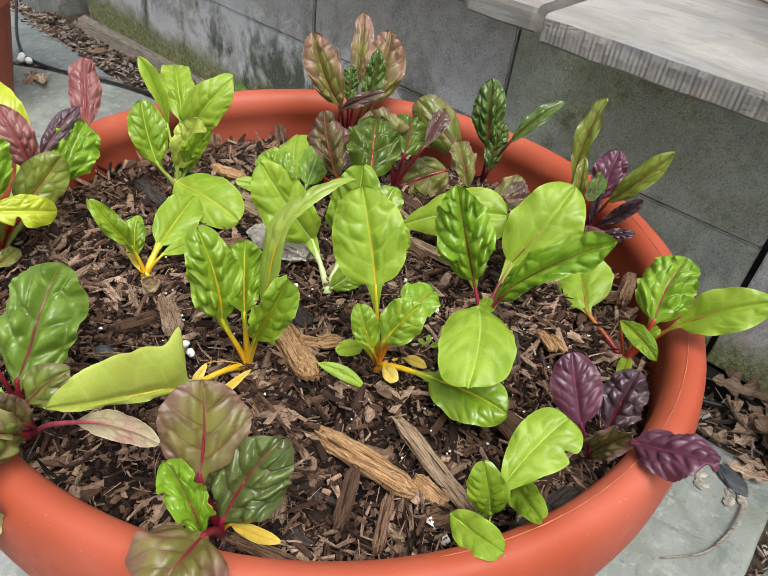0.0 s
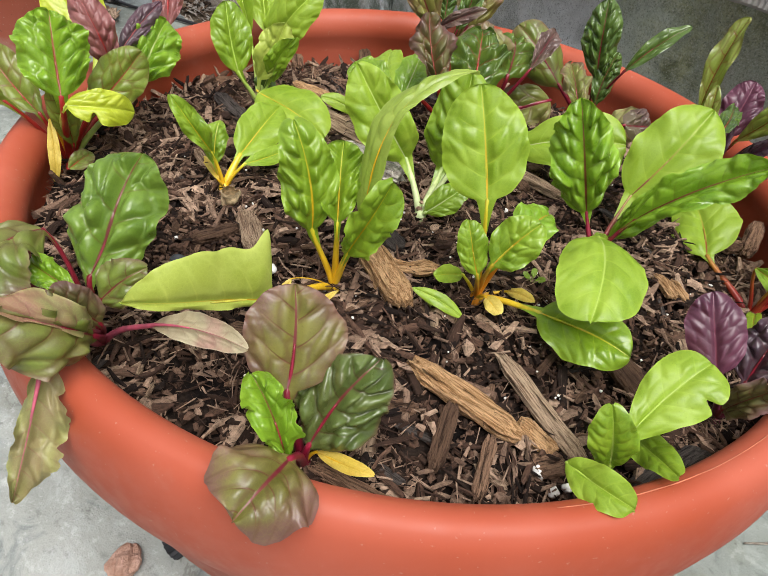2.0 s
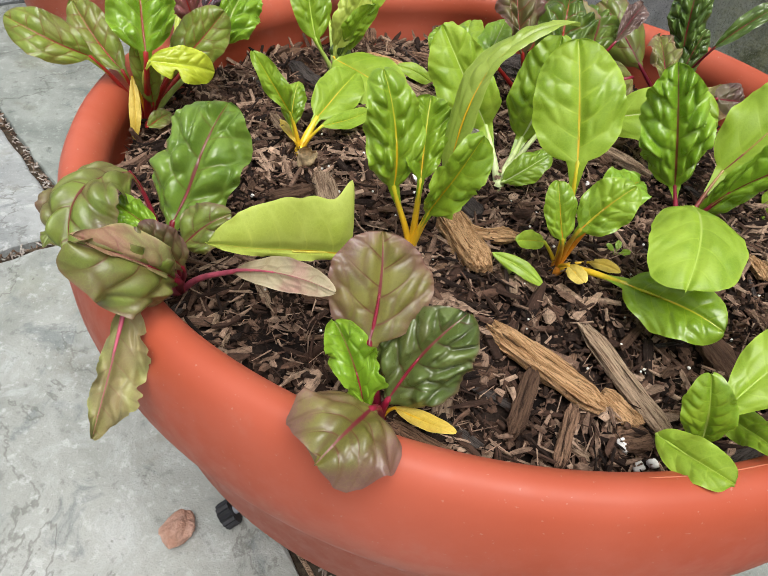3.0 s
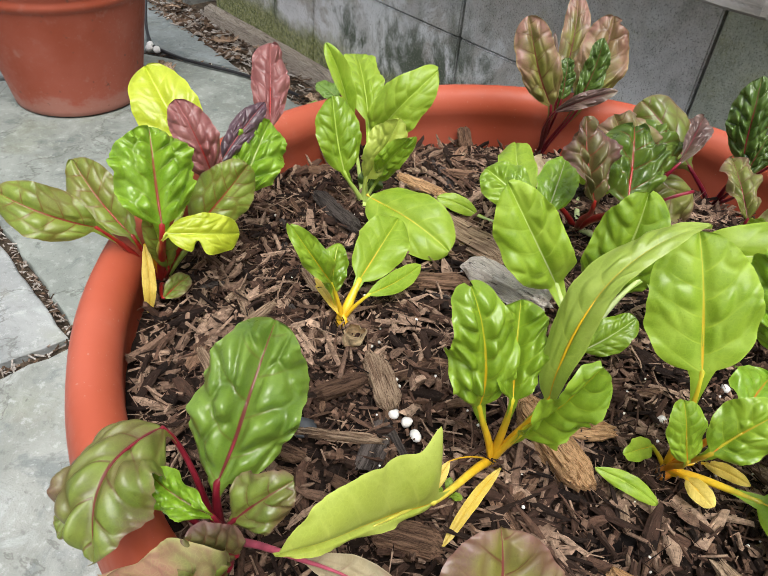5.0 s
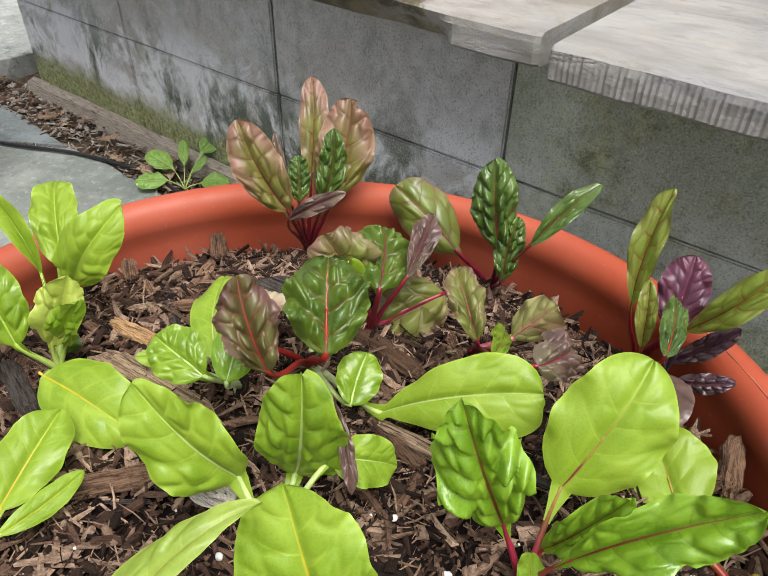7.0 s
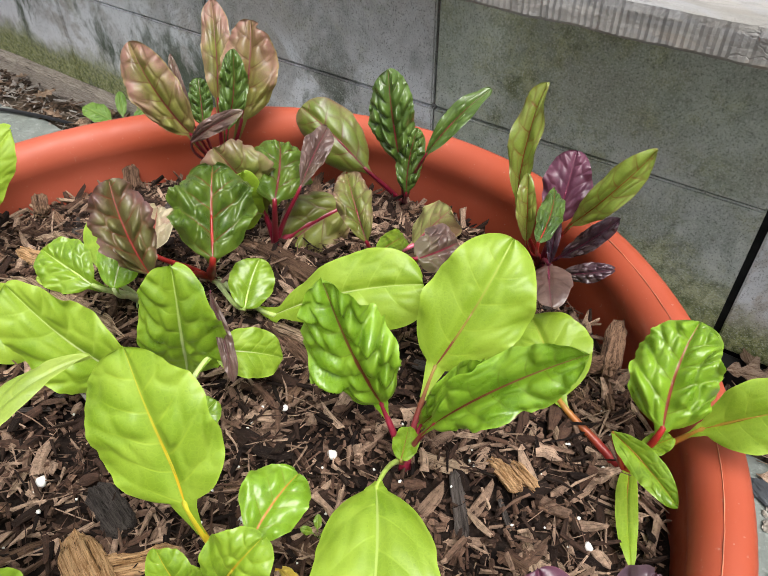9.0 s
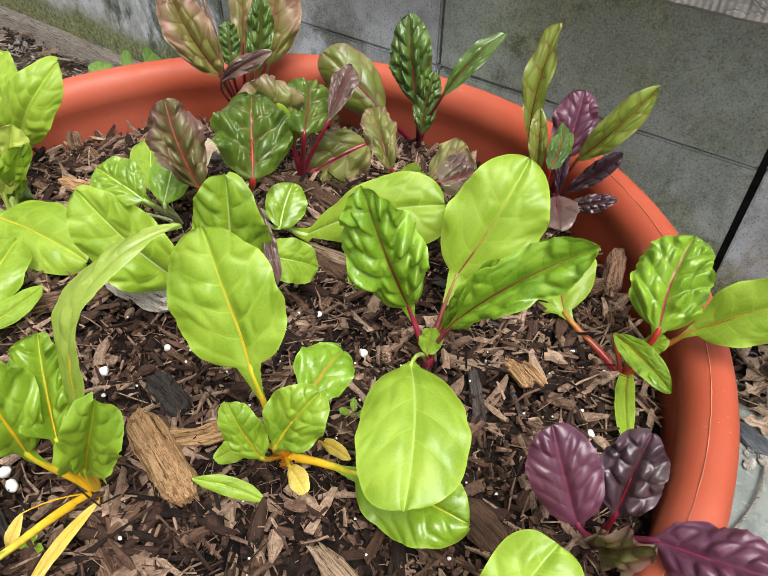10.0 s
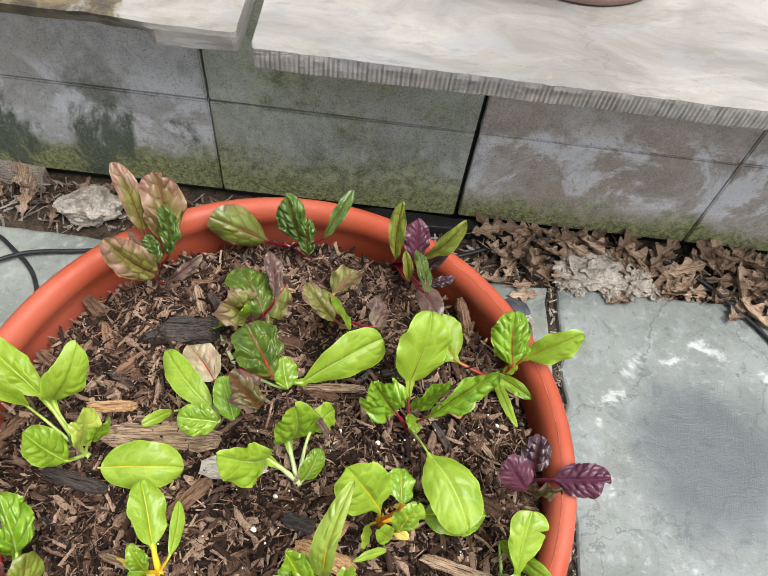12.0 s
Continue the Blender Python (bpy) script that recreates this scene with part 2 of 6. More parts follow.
def plain(name, colour, roughness=0.6, vary=0.3, scale=60):
    s = Shader(name, roughness, 0.35)
    n = s.noise(scale, 4)
    s.colour(s.mix(s.ramp(n, 0.3, 0.7), tuple(c * (1 - vary) for c in colour), tuple(min(1, c * (1 + vary)) for c in colour)))
    s.bump(s.noise(scale * 5, 3), 0.2, 0.001)
    return s.mat


POT_ORANGE = plastic("terracotta_plastic", (0.335, 0.060, 0.025))
POT_OLD = plastic("old_terracotta_plastic", (0.275, 0.055, 0.025), 0.85, 0.25)
POT_BROWN = plastic("brown_plastic", (0.200, 0.066, 0.045), 0.7, 0.5)
CONCRETE = concrete("concrete_block", (1.12, 1.12, 1.12), 0.11, 0.95, 1.0, 0.085)
CONCRETE_MOSSY = concrete("mossy_concrete_block", (0.90, 0.98, 0.83), 0.215, 0.35, 0.30, 0.060)
CONCRETE_BROWN = concrete("brownish_concrete_block", (1.02, 0.92, 0.83), 0.02, 0.12, 1.0, 0.050)
MORTAR = plain("dark_joint", (0.02, 0.02, 0.02), 0.95)
LIMESTONE = limestone("limestone", False)
LIMESTONE_WET = limestone("stained_limestone", True)
FLAGSTONE = flagstone("flagstone", (1.0, 1.01, 0.985))
FLAGSTONE_GREEN = flagstone("greenish_flagstone", (0.76, 0.80, 0.73))
FLAGSTONE_BLUE = flagstone("blue_flagstone", (0.56, 0.61, 0.63))
BLUESTONE = flagstone("damp_bluestone", (0.74, 0.78, 0.80), (1.20, -0.39, 0.170))
SOIL = earth("potting_soil", (0.003, 0.002, 0.002), (0.040, 0.026, 0.019))
GROUND = earth("bare_earth", (0.03, 0.022, 0.016), (0.13, 0.10, 0.07))
BARK = timber("bark", (0.120, 0.066, 0.042), (0.36, 0.215, 0.135), vary=0.75)
BARK_LIGHT = timber("split_wood", (0.36, 0.185, 0.075), (0.74, 0.46, 0.24), vary=0.1)
BARK_GREY = timber("weathered_wood", (0.22, 0.135, 0.085), (0.58, 0.42, 0.285), vary=0.3)
BLEACHED = timber("bleached_wood", (0.62, 0.54, 0.46), (0.86, 0.79, 0.70), vary=0.02, crack=0.5)
BARK_DARK = timber("charred_bark", (0.050, 0.040, 0.035), (0.135, 0.112, 0.10), vary=0.4)
SHARDS = chips("shredded_bark", ((0.006, 0.0032, 0.0028), (0.024, 0.0128, 0.009), (0.066, 0.035, 0.024), (0.138, 0.075, 0.050), (0.235, 0.130, 0.087), (0.34, 0.20, 0.137), (0.56, 0.385, 0.27)))
CRUMBS = chips("soil_crumbs", ((0.012, 0.0068, 0.005), (0.050, 0.027, 0.018), (0.115, 0.062, 0.041), (0.21, 0.120, 0.080), (0.28, 0.17, 0.115)))
LITTER = chips("leaf_and_wood_litter", ((0.03, 0.02, 0.014), (0.11, 0.07, 0.045), (0.2, 0.13, 0.085), (0.34, 0.25, 0.18), (0.30, 0.28, 0.26), (0.52, 0.49, 0.45)))
BOARD_WOOD = timber("old_board", (0.30, 0.25, 0.205), (0.52, 0.46, 0.39), vary=0.1)
BLACK_RUBBER = plain("black_rubber", (0.016, 0.016, 0.018), 0.45)
GREY_PLASTIC = plain("grey_plastic", (0.35, 0.36, 0.4), 0.4, 0.1)
WHITE_GRAIN = plain("perlite", (0.72, 0.70, 0.66), 0.85, 0.12, 400)
PALE_LUMP = earth("crumbling_concrete", (0.20, 0.175, 0.14), (0.62, 0.57, 0.50))
PINK_STONE = earth("pink_granite", (0.36, 0.2, 0.14), (0.58, 0.38, 0.3))
SLATE = plain("dark_slate", (0.05, 0.055, 0.062), 0.55)
DRY_LEAF = timber("dry_oak_leaf", (0.32, 0.205, 0.13), (0.60, 0.45, 0.33), "random", 0.4, 0.6)
WHITE_PLASTIC = plain("white_plastic", (0.78, 0.78, 0.76), 0.5, 0.05)


# ---- mesh helpers ----
def part(name, bm, material, parent=None, label="", smooth=True, bevel=0.0):
    """Links a bmesh as one mesh object, under a thing or part."""
    bmesh.ops.recalc_face_normals(bm, faces=bm.faces)
    me = bpy.data.meshes.new(name)
    bm.to_mesh(me)
    bm.free()
    return shared(name, me, material, parent, label, smooth, bevel)


def shared(name, me, material=None, parent=None, label="", smooth=True, bevel=0.0):
    if material is not None and not me.materials:
        me.materials.append(material)
    if smooth:
        me.polygons.foreach_set("use_smooth", [True] * len(me.polygons))
    ob = new(name, me)
    if parent is not None:
        ob.parent = parent
    if label:
        ob["label"] = label
    return ob


def thing(name, place, label, category, group="", kind="", turn=(0, 0, 0)):
    ob = new(name)
    ob.empty_display_size = 0.02
    ob.matrix_basis = pose(*place, *turn)
    return tagged(ob, label, category, group, kind)


def lathe(profile, steps=96, closed=False):
    """A bmesh spun round the z axis from (r, z) pairs."""
    bm = bmesh.new()
    rings = []
    for r, z in profile:
        if r < 1e-6:
            rings.append([bm.verts.new((0, 0, z))])
        else:
            rings.append([bm.verts.new((r * math.cos(2 * math.pi * k / steps), r * math.sin(2 * math.pi * k / steps), z)) for k in range(steps)])
    pairs = list(zip(rings, rings[1:])) + ([(rings[-1], rings[0])] if closed else [])
    for a, b in pairs:
        for k in range(steps):
            j = (k + 1) % steps
            corners = [a[k % len(a)], a[j % len(a)], b[j % len(b)], b[k % len(b)]]
            corners = list(dict.fromkeys(corners))
            if len(corners) > 2:
                bm.faces.new(corners)
    return bm


def tube(points, radii, sides=8, cap=True):
    """A tapered round tube along points."""
    bm = bmesh.new()
    add_tube(bm, points, radii, sides, cap)
    return bm


def add_tube(bm, points, radii, sides=8, cap=True):
    pts = [Vector(p) for p in points]
    rings = []
    side = None
    for i, p in enumerate(pts):
        along = (pts[min(i + 1, len(pts) - 1)] - pts[max(i - 1, 0)]).normalized()
        if side is None:
            side = along.orthogonal().normalized()
        side = (side - along * side.dot(along)).normalized()
        other = along.cross(side)
        r = radii[i] if isinstance(radii, (list, tuple)) else radii
        rings.append([bm.verts.new(p + (side * math.cos(2 * math.pi * k / sides) + other * math.sin(2 * math.pi * k / sides)) * r) for k in range(sides)])
    for a, b in zip(rings, rings[1:]):
        for k in range(sides):
            bm.faces.new((a[k], a[(k + 1) % sides], b[(k + 1) % sides], b[k]))
    if cap:
        bm.faces.new(rings[0][::-1])
        bm.faces.new(rings[-1])


def spline(points, per=8):
    """A smooth line of points through the given ones."""
    pts = [Vector(p) for p in points]
    out = []
    for i in range(len(pts) - 1):
        a, b, c, d = pts[max(i - 1, 0)], pts[i], pts[i + 1], pts[min(i + 2, len(pts) - 1)]
        for k in range(per):
            t = k / per
            out.append(0.5 * ((2 * b) + (c - a) * t + (2 * a - 5 * b + 4 * c - d) * t * t + (3 * b - a - 3 * c + d) * t ** 3))
    return out + [pts[-1]]


def slab(outline, z0, z1, bevel=0.004, rough=0.0, step=0.0):
    """A stone slab with the given outline, eased edges and uneven sides."""
    pts = [Vector((x, y, 0)) for x, y in outline]
    if step:
        fine = []
        for a, b in zip(pts, pts[1:] + pts[:1]):
            n = max(1, int((b - a).length / step))
            fine += [a.lerp(b, k / n) for k in range(n)]
        pts = fine
    middle = sum(pts, Vector()) / len(pts)
    bm = bmesh.new()
    rings = []
    for inset, z in ((bevel * 0.6, z0), (0, z0 + bevel), (0, z1 - bevel), (bevel * 0.7, z1 - bevel * 0.25), (bevel * 2, z1)):
        ring = []
        for p in pts:
            q = p + (middle - p).normalized() * inset
            if rough:
                q += (middle - p).normalized() * rough * (noise.noise(p * 37 + Vector((0, 0, z * 60))) + 0.6 * noise.noise(p * 140))
            ring.append(bm.verts.new((q.x, q.y, z)))
        rings.append(ring)
    for a, b in zip(rings, rings[1:]):
        for k in range(len(a)):
            j = (k + 1) % len(a)
            bm.faces.new((a[k], a[j], b[j], b[k]))
    bm.faces.new(rings[0][::-1])
    bm.faces.new(rings[-1])
    return bm


def shard(bm, m, length, width, height, rng, steps=2):
    """One splinter of wood, ragged and pointed, along the x axis of m."""
    rings = []
    point = (rng.uniform(0.45, 1.0), rng.uniform(0.25, 1.0))
    bow = rng.uniform(-0.08, 0.08) * length
    for i in range(steps + 1):
        t = i / steps
        x = (t - 0.5) * length
        taper = 1.0 if 0 < i < steps else point[i == 0]
        w, h = width * 0.5 * taper * rng.uniform(0.7, 1.25), height * 0.5 * taper * rng.uniform(0.7, 1.25)
        bend = bow * (1 - 4 * (t - 0.5) ** 2)
        ring = []
        for sy, sz in ((-1, -0.6), (-0.55, 0.9), (0.65, 1.0), (1, -0.5)):
            jag = rng.uniform(-0.10, 0.10) * length * (1.0 if i in (0, steps) else 0.3)
            ring.append(bm.verts.new(m @ Vector((x + jag, sy * w + bend, sz * h))))
        rings.append(ring)
    layer = bm.loops.layers.uv.active
    shift = rng.uniform(0, 9)
    for i, (a, b) in enumerate(zip(rings, rings[1:])):
        for k in range(4):
            made = bm.faces.new((a[k], a[(k + 1) % 4], b[(k + 1) % 4], b[k]))
            if layer:
                for loop, (du, dv) in zip(made.loops, ((0, 0), (0, 1), (1, 1), (1, 0))):
                    loop[layer].uv = ((i + du) * length / steps + shift, (k + dv) * width * 0.7 + shift)
    bm.faces.new(rings[0][::-1])
    bm.faces.new(rings[-1])


def lump(size, seed, detail=3, rough=0.25, freq=2.2):
    """A broken stone or clod."""
    bm = bmesh.new()
    bmesh.ops.create_icosphere(bm, subdivisions=detail, radius=1)
    off = Vector((seed * 3.7, seed * 1.3, seed * 7.1))
    for v in bm.verts:
        d = 1 + rough * noise.noise(v.co * freq + off) + rough * 0.5 * noise.noise(v.co * freq * 3 + off) + rough * 0.25 * noise.noise(v.co * freq * 8 + off)
        v.co = Vector((v.co.x * size[0], v.co.y * size[1], v.co.z * size[2])) * d
    return bm


# ---- the wall's own axes: along it, and out of it towards the planter ----
ALONG, OUT, CORNER = Vector((0.7437, -0.6685, 0)), Vector((-0.6685, -0.7437, 0)), Vector((-0.0698, 0.822, 0))
WALL_TURN = math.degrees(math.atan2(-0.6685, 0.7437))


def wall_place(along, out, z=0.0):
    return CORNER + ALONG * along + OUT * out + Vector((0, 0, z))


def wall_pose(along, out, z=0.0, turn=0.0):
    p = wall_place(along, out, z)
    return pose(p.x, p.y, p.z, 0, 0, WALL_TURN + turn)


# ---- ground and paving ----
def build_ground():
    bm = bmesh.new()
    near = [-3.0 + 0.1 * k for k in range(61)]
    line = [-900, -200, -40, -10] + near + [10, 40, 200, 900]
    grid = [[bm.verts.new((x, y, -0.012 + (0.004 * noise.noise(Vector((x * 9, y * 9, 0))) if abs(x) < 3 and abs(y) < 3 else 0))) for x in line] for y in line]
    for a, b in zip(grid, grid[1:]):
        for k in range(len(line) - 1):
            bm.faces.new((a[k], a[k + 1], b[k + 1], b[k]))
    return tagged(part("ground", bm, GROUND), "bare brown earth under the patio stones", "ground", kind="structure")


def build_paving():
    paving = thing("pavement", (0, 0, 0), "patio of worn blue-grey flagstones with dirt-filled joints", "paving", kind="structure")
    paving.matrix_basis = wall_pose(0, 0)
    # in the wall's axes: x along it, y is minus the way out of it
    stones = (
        ((-0.50, -0.115), (-0.44, -0.105), (0.30, -0.125), (0.968, -0.122), (0.972, -0.40), (0.962, -0.700), (0.62, -0.690), (0.08, -0.708), (-0.45, -0.705), (-0.72, -0.712), (-0.70, -0.250)),
        ((-0.99, -0.075), (-0.62, -0.110), (-0.515, -0.118), (-0.715, -0.243), (-0.735, -0.71), (-1.5, -0.705), (-1.5, -0.3)),
        ((-1.5, -0.722), (-0.75, -0.725), (0.068, -0.722), (0.074, -1.55), (-1.5, -1.55)),
        ((0.086, -0.722), (0.60, -0.728), (0.98, -0.722), (0.99, -1.55), (0.088, -1.55)),
        ((0.985, -0.118), (1.28, -0.112), (1.36, -0.17), (1.95, -0.16), (1.96, -0.80), (0.986, -0.712)),
        ((1.0, -0.725), (1.95, -0.815), (1.95, -1.55), (1.003, -1.55)),
        ((-1.5, -1.565), (0.2, -1.565), (0.2, -2.6), (-1.5, -2.6)),
        ((0.215, -1.565), (1.95, -1.565), (1.95, -2.6), (0.215, -2.6)),
    )
    for i, outline in enumerate(stones):
        ob = part("flagstone", slab(outline, -0.045, 0.0015 * (i % 3) - 0.001, 0.004, 0.006, 0.025), (FLAGSTONE_GREEN, FLAGSTONE_BLUE, FLAGSTONE, FLAGSTONE, BLUESTONE, BLUESTONE, FLAGSTONE, FLAGSTONE)[i], paving, smooth=False)
        ob["kind"] = "structure"
    return paving


def build_joint_dirt():
    """Crumbs and bits of mulch lying in the joints between the stones."""
    rng = random.Random(11)
    bm = bmesh.new()
    lines = (((-0.75, 0.715), (0.98, 0.712)), ((0.078, 0.72), (0.08, 1.5)), ((0.978, 0.12), (0.982, 0.70)), ((-0.73, 0.25), (-0.5, 0.118)))
    for (a0, o0), (a1, o1) in lines:
        count = int(math.hypot(a1 - a0, o1 - o0) * 420)
        for _ in range(count):
            t = rng.random()
            p = wall_place(a0 + (a1 - a0) * t + rng.gauss(0, 0.003), o0 + (o1 - o0) * t + rng.gauss(0, 0.003), rng.uniform(-0.008, 0.0005))
            shard(bm, pose(*p, rng.uniform(-30, 30), rng.uniform(-30, 30), rng.uniform(0, 360)), rng.uniform(0.004, 0.014), rng.uniform(0.002, 0.004), 0.002, rng, 1)
    return tagged(part("joint_debris", bm, LITTER, smooth=False), "crumbs of bark and soil in the joints between flagstones", "debris", kind="stuff")


# ---- the block wall with its coping ----
BLOCK, COURSE = 0.404, 0.196


def block_mesh(material):
    bm = bmesh.new()
    bmesh.ops.create_cube(bm, size=1)
    for v in bm.verts:
        v.co = Vector((v.co.x * (BLOCK - 0.0035), v.co.y * 0.19, v.co.z * (COURSE - 0.0022)))
    bmesh.ops.bevel(bm, geom=bm.edges[:], offset=0.0022, segments=2, affect="EDGES")
    me = bpy.data.meshes.new("concrete_block")
    bm.to_mesh(me)
    bm.free()
    me.materials.append(material)
    return me


def build_wall():
    wall = thing("wall_back", (0, 0, 0), "low wall of grey concrete blocks, green with algae near the ground", "wall", kind="structure")
    wall.matrix_basis = wall_pose(0, 0)
    bm = bmesh.new()
    bmesh.ops.create_cube(bm, size=1)
    for v in bm.verts:
        v.co = Vector((v.co.x * 4.0 + 1.22, v.co.y * 0.16 + 0.096, v.co.z * 0.42 + 0.19))
    part("wall_core", bm, MORTAR, wall, smooth=False)
    meshes = [block_mesh(m) for m in (CONCRETE, CONCRETE_MOSSY, CONCRETE_BROWN)]
    rng = random.Random(4)
    for course in range(2):
        for k in range(-2, 8):
            ob = shared("concrete_block", meshes[0 if k < 1 else 1 if k == 1 else 2], None, wall, smooth=False)
            gap = 0.004 if k >= 2 else 0.0
            ob.location = (BLOCK * (k + 0.5) + gap + rng.uniform(-0.001, 0.001), 0.095 + rng.uniform(-0.0012, 0.0012), 0.0125 + COURSE * (course + 0.5))
            ob.rotation_euler = (0, rng.uniform(-0.003, 0.003), rng.uniform(-0.003, 0.003))
    return wall


def coping(x0, x1, front, material, label, tooled):
    """A thick cap stone; its front edge is tooled with fine upright grooves, or broken."""
    z0, z1 = 0.405, 0.437
    bm = bmesh.new()
    count = int((x1 - x0) / (0.0027 if tooled else 0.005))
    rng = random.Random(count)
    rings = []
    for i in range(count + 1):
        x = x0 + (x1 - x0) * i / count
        groove = 0.0017 * (i % 2) * rng.uniform(0.1, 1.0) if tooled else 0.0
        ease = 0.003 * (i in (0, count))
        ring = [bm.verts.new((x, 0.56, z1)), bm.verts.new((x, 0.56, z0))]
        for inset, z in ((0.02, z0), (0.005, z0 + 0.0005), (0.0006, z0 + 0.004), (0, z0 + 0.014), (0, z1 - 0.009), (0.0012, z1 - 0.003), (0.0055, z1 - 0.0004), (0.02, z1)):
            y = -front(x) + inset + ease
            if not tooled:
                y += 0.022 * min(1, max(0, (0.40 - x + 0.03 * noise.noise(Vector((x * 30, 1, z * 40)))) / 0.03)) * (z1 - z) / (z1 - z0)
            if inset == 0 or inset == 0.0006:
                y += groove
            y += (0.0022 if tooled else 0.003) * noise.noise(Vector((x * 11, 0, 3))) + (0.0012 * noise.noise(Vector((x * 90, z * 130, 0))) if tooled else 0.002 * noise.noise(Vector((x * 24, z * 60, 0))))
            ring.append(bm.verts.new((x, y, z + 0.0012 * noise.noise(Vector((x * 25, z * 40, 8))))))
        for y in (0.0, 0.2, 0.4):
            ring.append(bm.verts.new((x, y, z1 + 0.0008 * noise.noise(Vector((x * 6, y * 6, 2))))))
        rings.append(ring)
    for r0, r1 in zip(rings, rings[1:]):
        n = len(r0)
        for k in range(n):
            bm.faces.new((r0[k], r0[(k + 1) % n], r1[(k + 1) % n], r1[k]))
    bm.faces.new(rings[0][::-1])
    bm.faces.new(rings[-1])
    ob = tagged(part("coping_stone", bm, material, smooth=False), label, "coping stone", "coping stones on the wall", "structure")
    ob.matrix_basis = wall_pose(0, 0)
    return ob


def broken_front(x):
    """The front line of the stained slab, chipped here and there."""
    chip = max(0, noise.noise(Vector((x * 17, 3, 1))) - 0.25)
    return 0.138 - 0.012 * chip


def build_coping():
    coping(-0.82, 0.494, broken_front, LIMESTONE_WET, "pale limestone coping slab with brown wet stains and a broken edge", False)
    coping(0.515, 1.92, lambda x: 0.160, LIMESTONE, "pale limestone coping slab with a finely grooved front edge", True)
    coping(1.935, 3.1, lambda x: 0.152, LIMESTONE, "pale limestone coping slab with a finely grooved front edge", True)
    bm = slab(((-0.82, 0.58), (3.1, 0.58), (3.1, 3.6), (-0.82, 3.6)), 0.30, 0.43, 0.004, 0.004, 0.2)
    ob = tagged(part("terrace", bm, FLAGSTONE, smooth=False), "raised stone terrace behind the block wall", "terrace", kind="structure")
    ob.matrix_basis = wall_pose(0, 0)
    bm = slab(((-0.79, 0.19), (3.1, 0.19), (3.1, 3.55), (-0.79, 3.55)), -0.03, 0.299, 0.004, 0, 0)
    ob = tagged(part("terrace_base", bm, CONCRETE, smooth=False), "concrete fill under the raised terrace", "terrace", kind="structure")
    ob.matrix_basis = wall_pose(0, 0)


def build_steps():
    """Low stone steps past the end of the wall."""
    for a0, a1, o0, o1, z0, z1 in ((-1.55, -0.97, 0.03, -0.36, -0.02, 0.045), (-1.9, -0.90, -0.37, -0.8, -0.02, 0.075), (-2.2, -0.86, -0.815, -1.6, -0.02, 0.12)):
        bm = slab(((a0, -o0), (a1, -o0 - 0.02), (a1 + 0.03, -o1), (a0, -o1)), z0, z1, 0.005, 0.008, 0.03)
        ob = tagged(part("step", bm, FLAGSTONE, smooth=False), "weathered flagstone step beyond the end of the wall", "step", "stone steps", "structure")
        ob.matrix_basis = wall_pose(0, 0)


def build_base_board():
    rng = random.Random(9)
    bm = bmesh.new()
    rings = []
    for k in range(46):
        x = -0.83 + 0.93 * k / 45
        h = 0.034 + 0.004 * noise.noise(Vector((x * 9, 0, 3))) - 0.016 * max(0, (x + 0.05) / 0.15)
        o = 0.022 + 0.003 * noise.noise(Vector((x * 6, 5, 0)))
        rings.append([bm.verts.new(Vector((x, -y, z))) for y, z in ((0.002, -0.01), (0.003, h), (o, h * 0.82 + rng.uniform(-0.001, 0.001)), (o + 0.004, -0.01))])
    for a, b in zip(rings, rings[1:]):
        for k in range(4):
            bm.faces.new((a[k], a[(k + 1) % 4], b[(k + 1) % 4], b[k]))
    bm.faces.new(rings[0][::-1])
    bm.faces.new(rings[-1])
    ob = tagged(part("edging_board", bm, BOARD_WOOD, smooth=False), "old grey-brown board lying along the foot of the wall", "board")
    ob.matrix_basis = wall_pose(0, 0)
    bm = slab(((0.66, -0.004), (0.945, -0.006), (0.95, -0.030), (0.66, -0.034)), -0.008, 0.016, 0.003, 0.003, 0.02)
    ob = tagged(part("edging_strip", bm, BLACK_RUBBER, smooth=False), "black plastic garden edging strip at the wall's foot", "edging")
    ob.matrix_basis = wall_pose(0, 0)


build_ground()
build_paving()
build_wall()
build_coping()
build_steps()
build_base_board()


# ---- the planter and the other pots ----
def soil_height(x, y):
    r = math.hypot(x, y) / 0.236
    return 0.357 - 0.030 * r ** 3 - (0.012 * y + 0.008 * x) / 0.236 * r * r


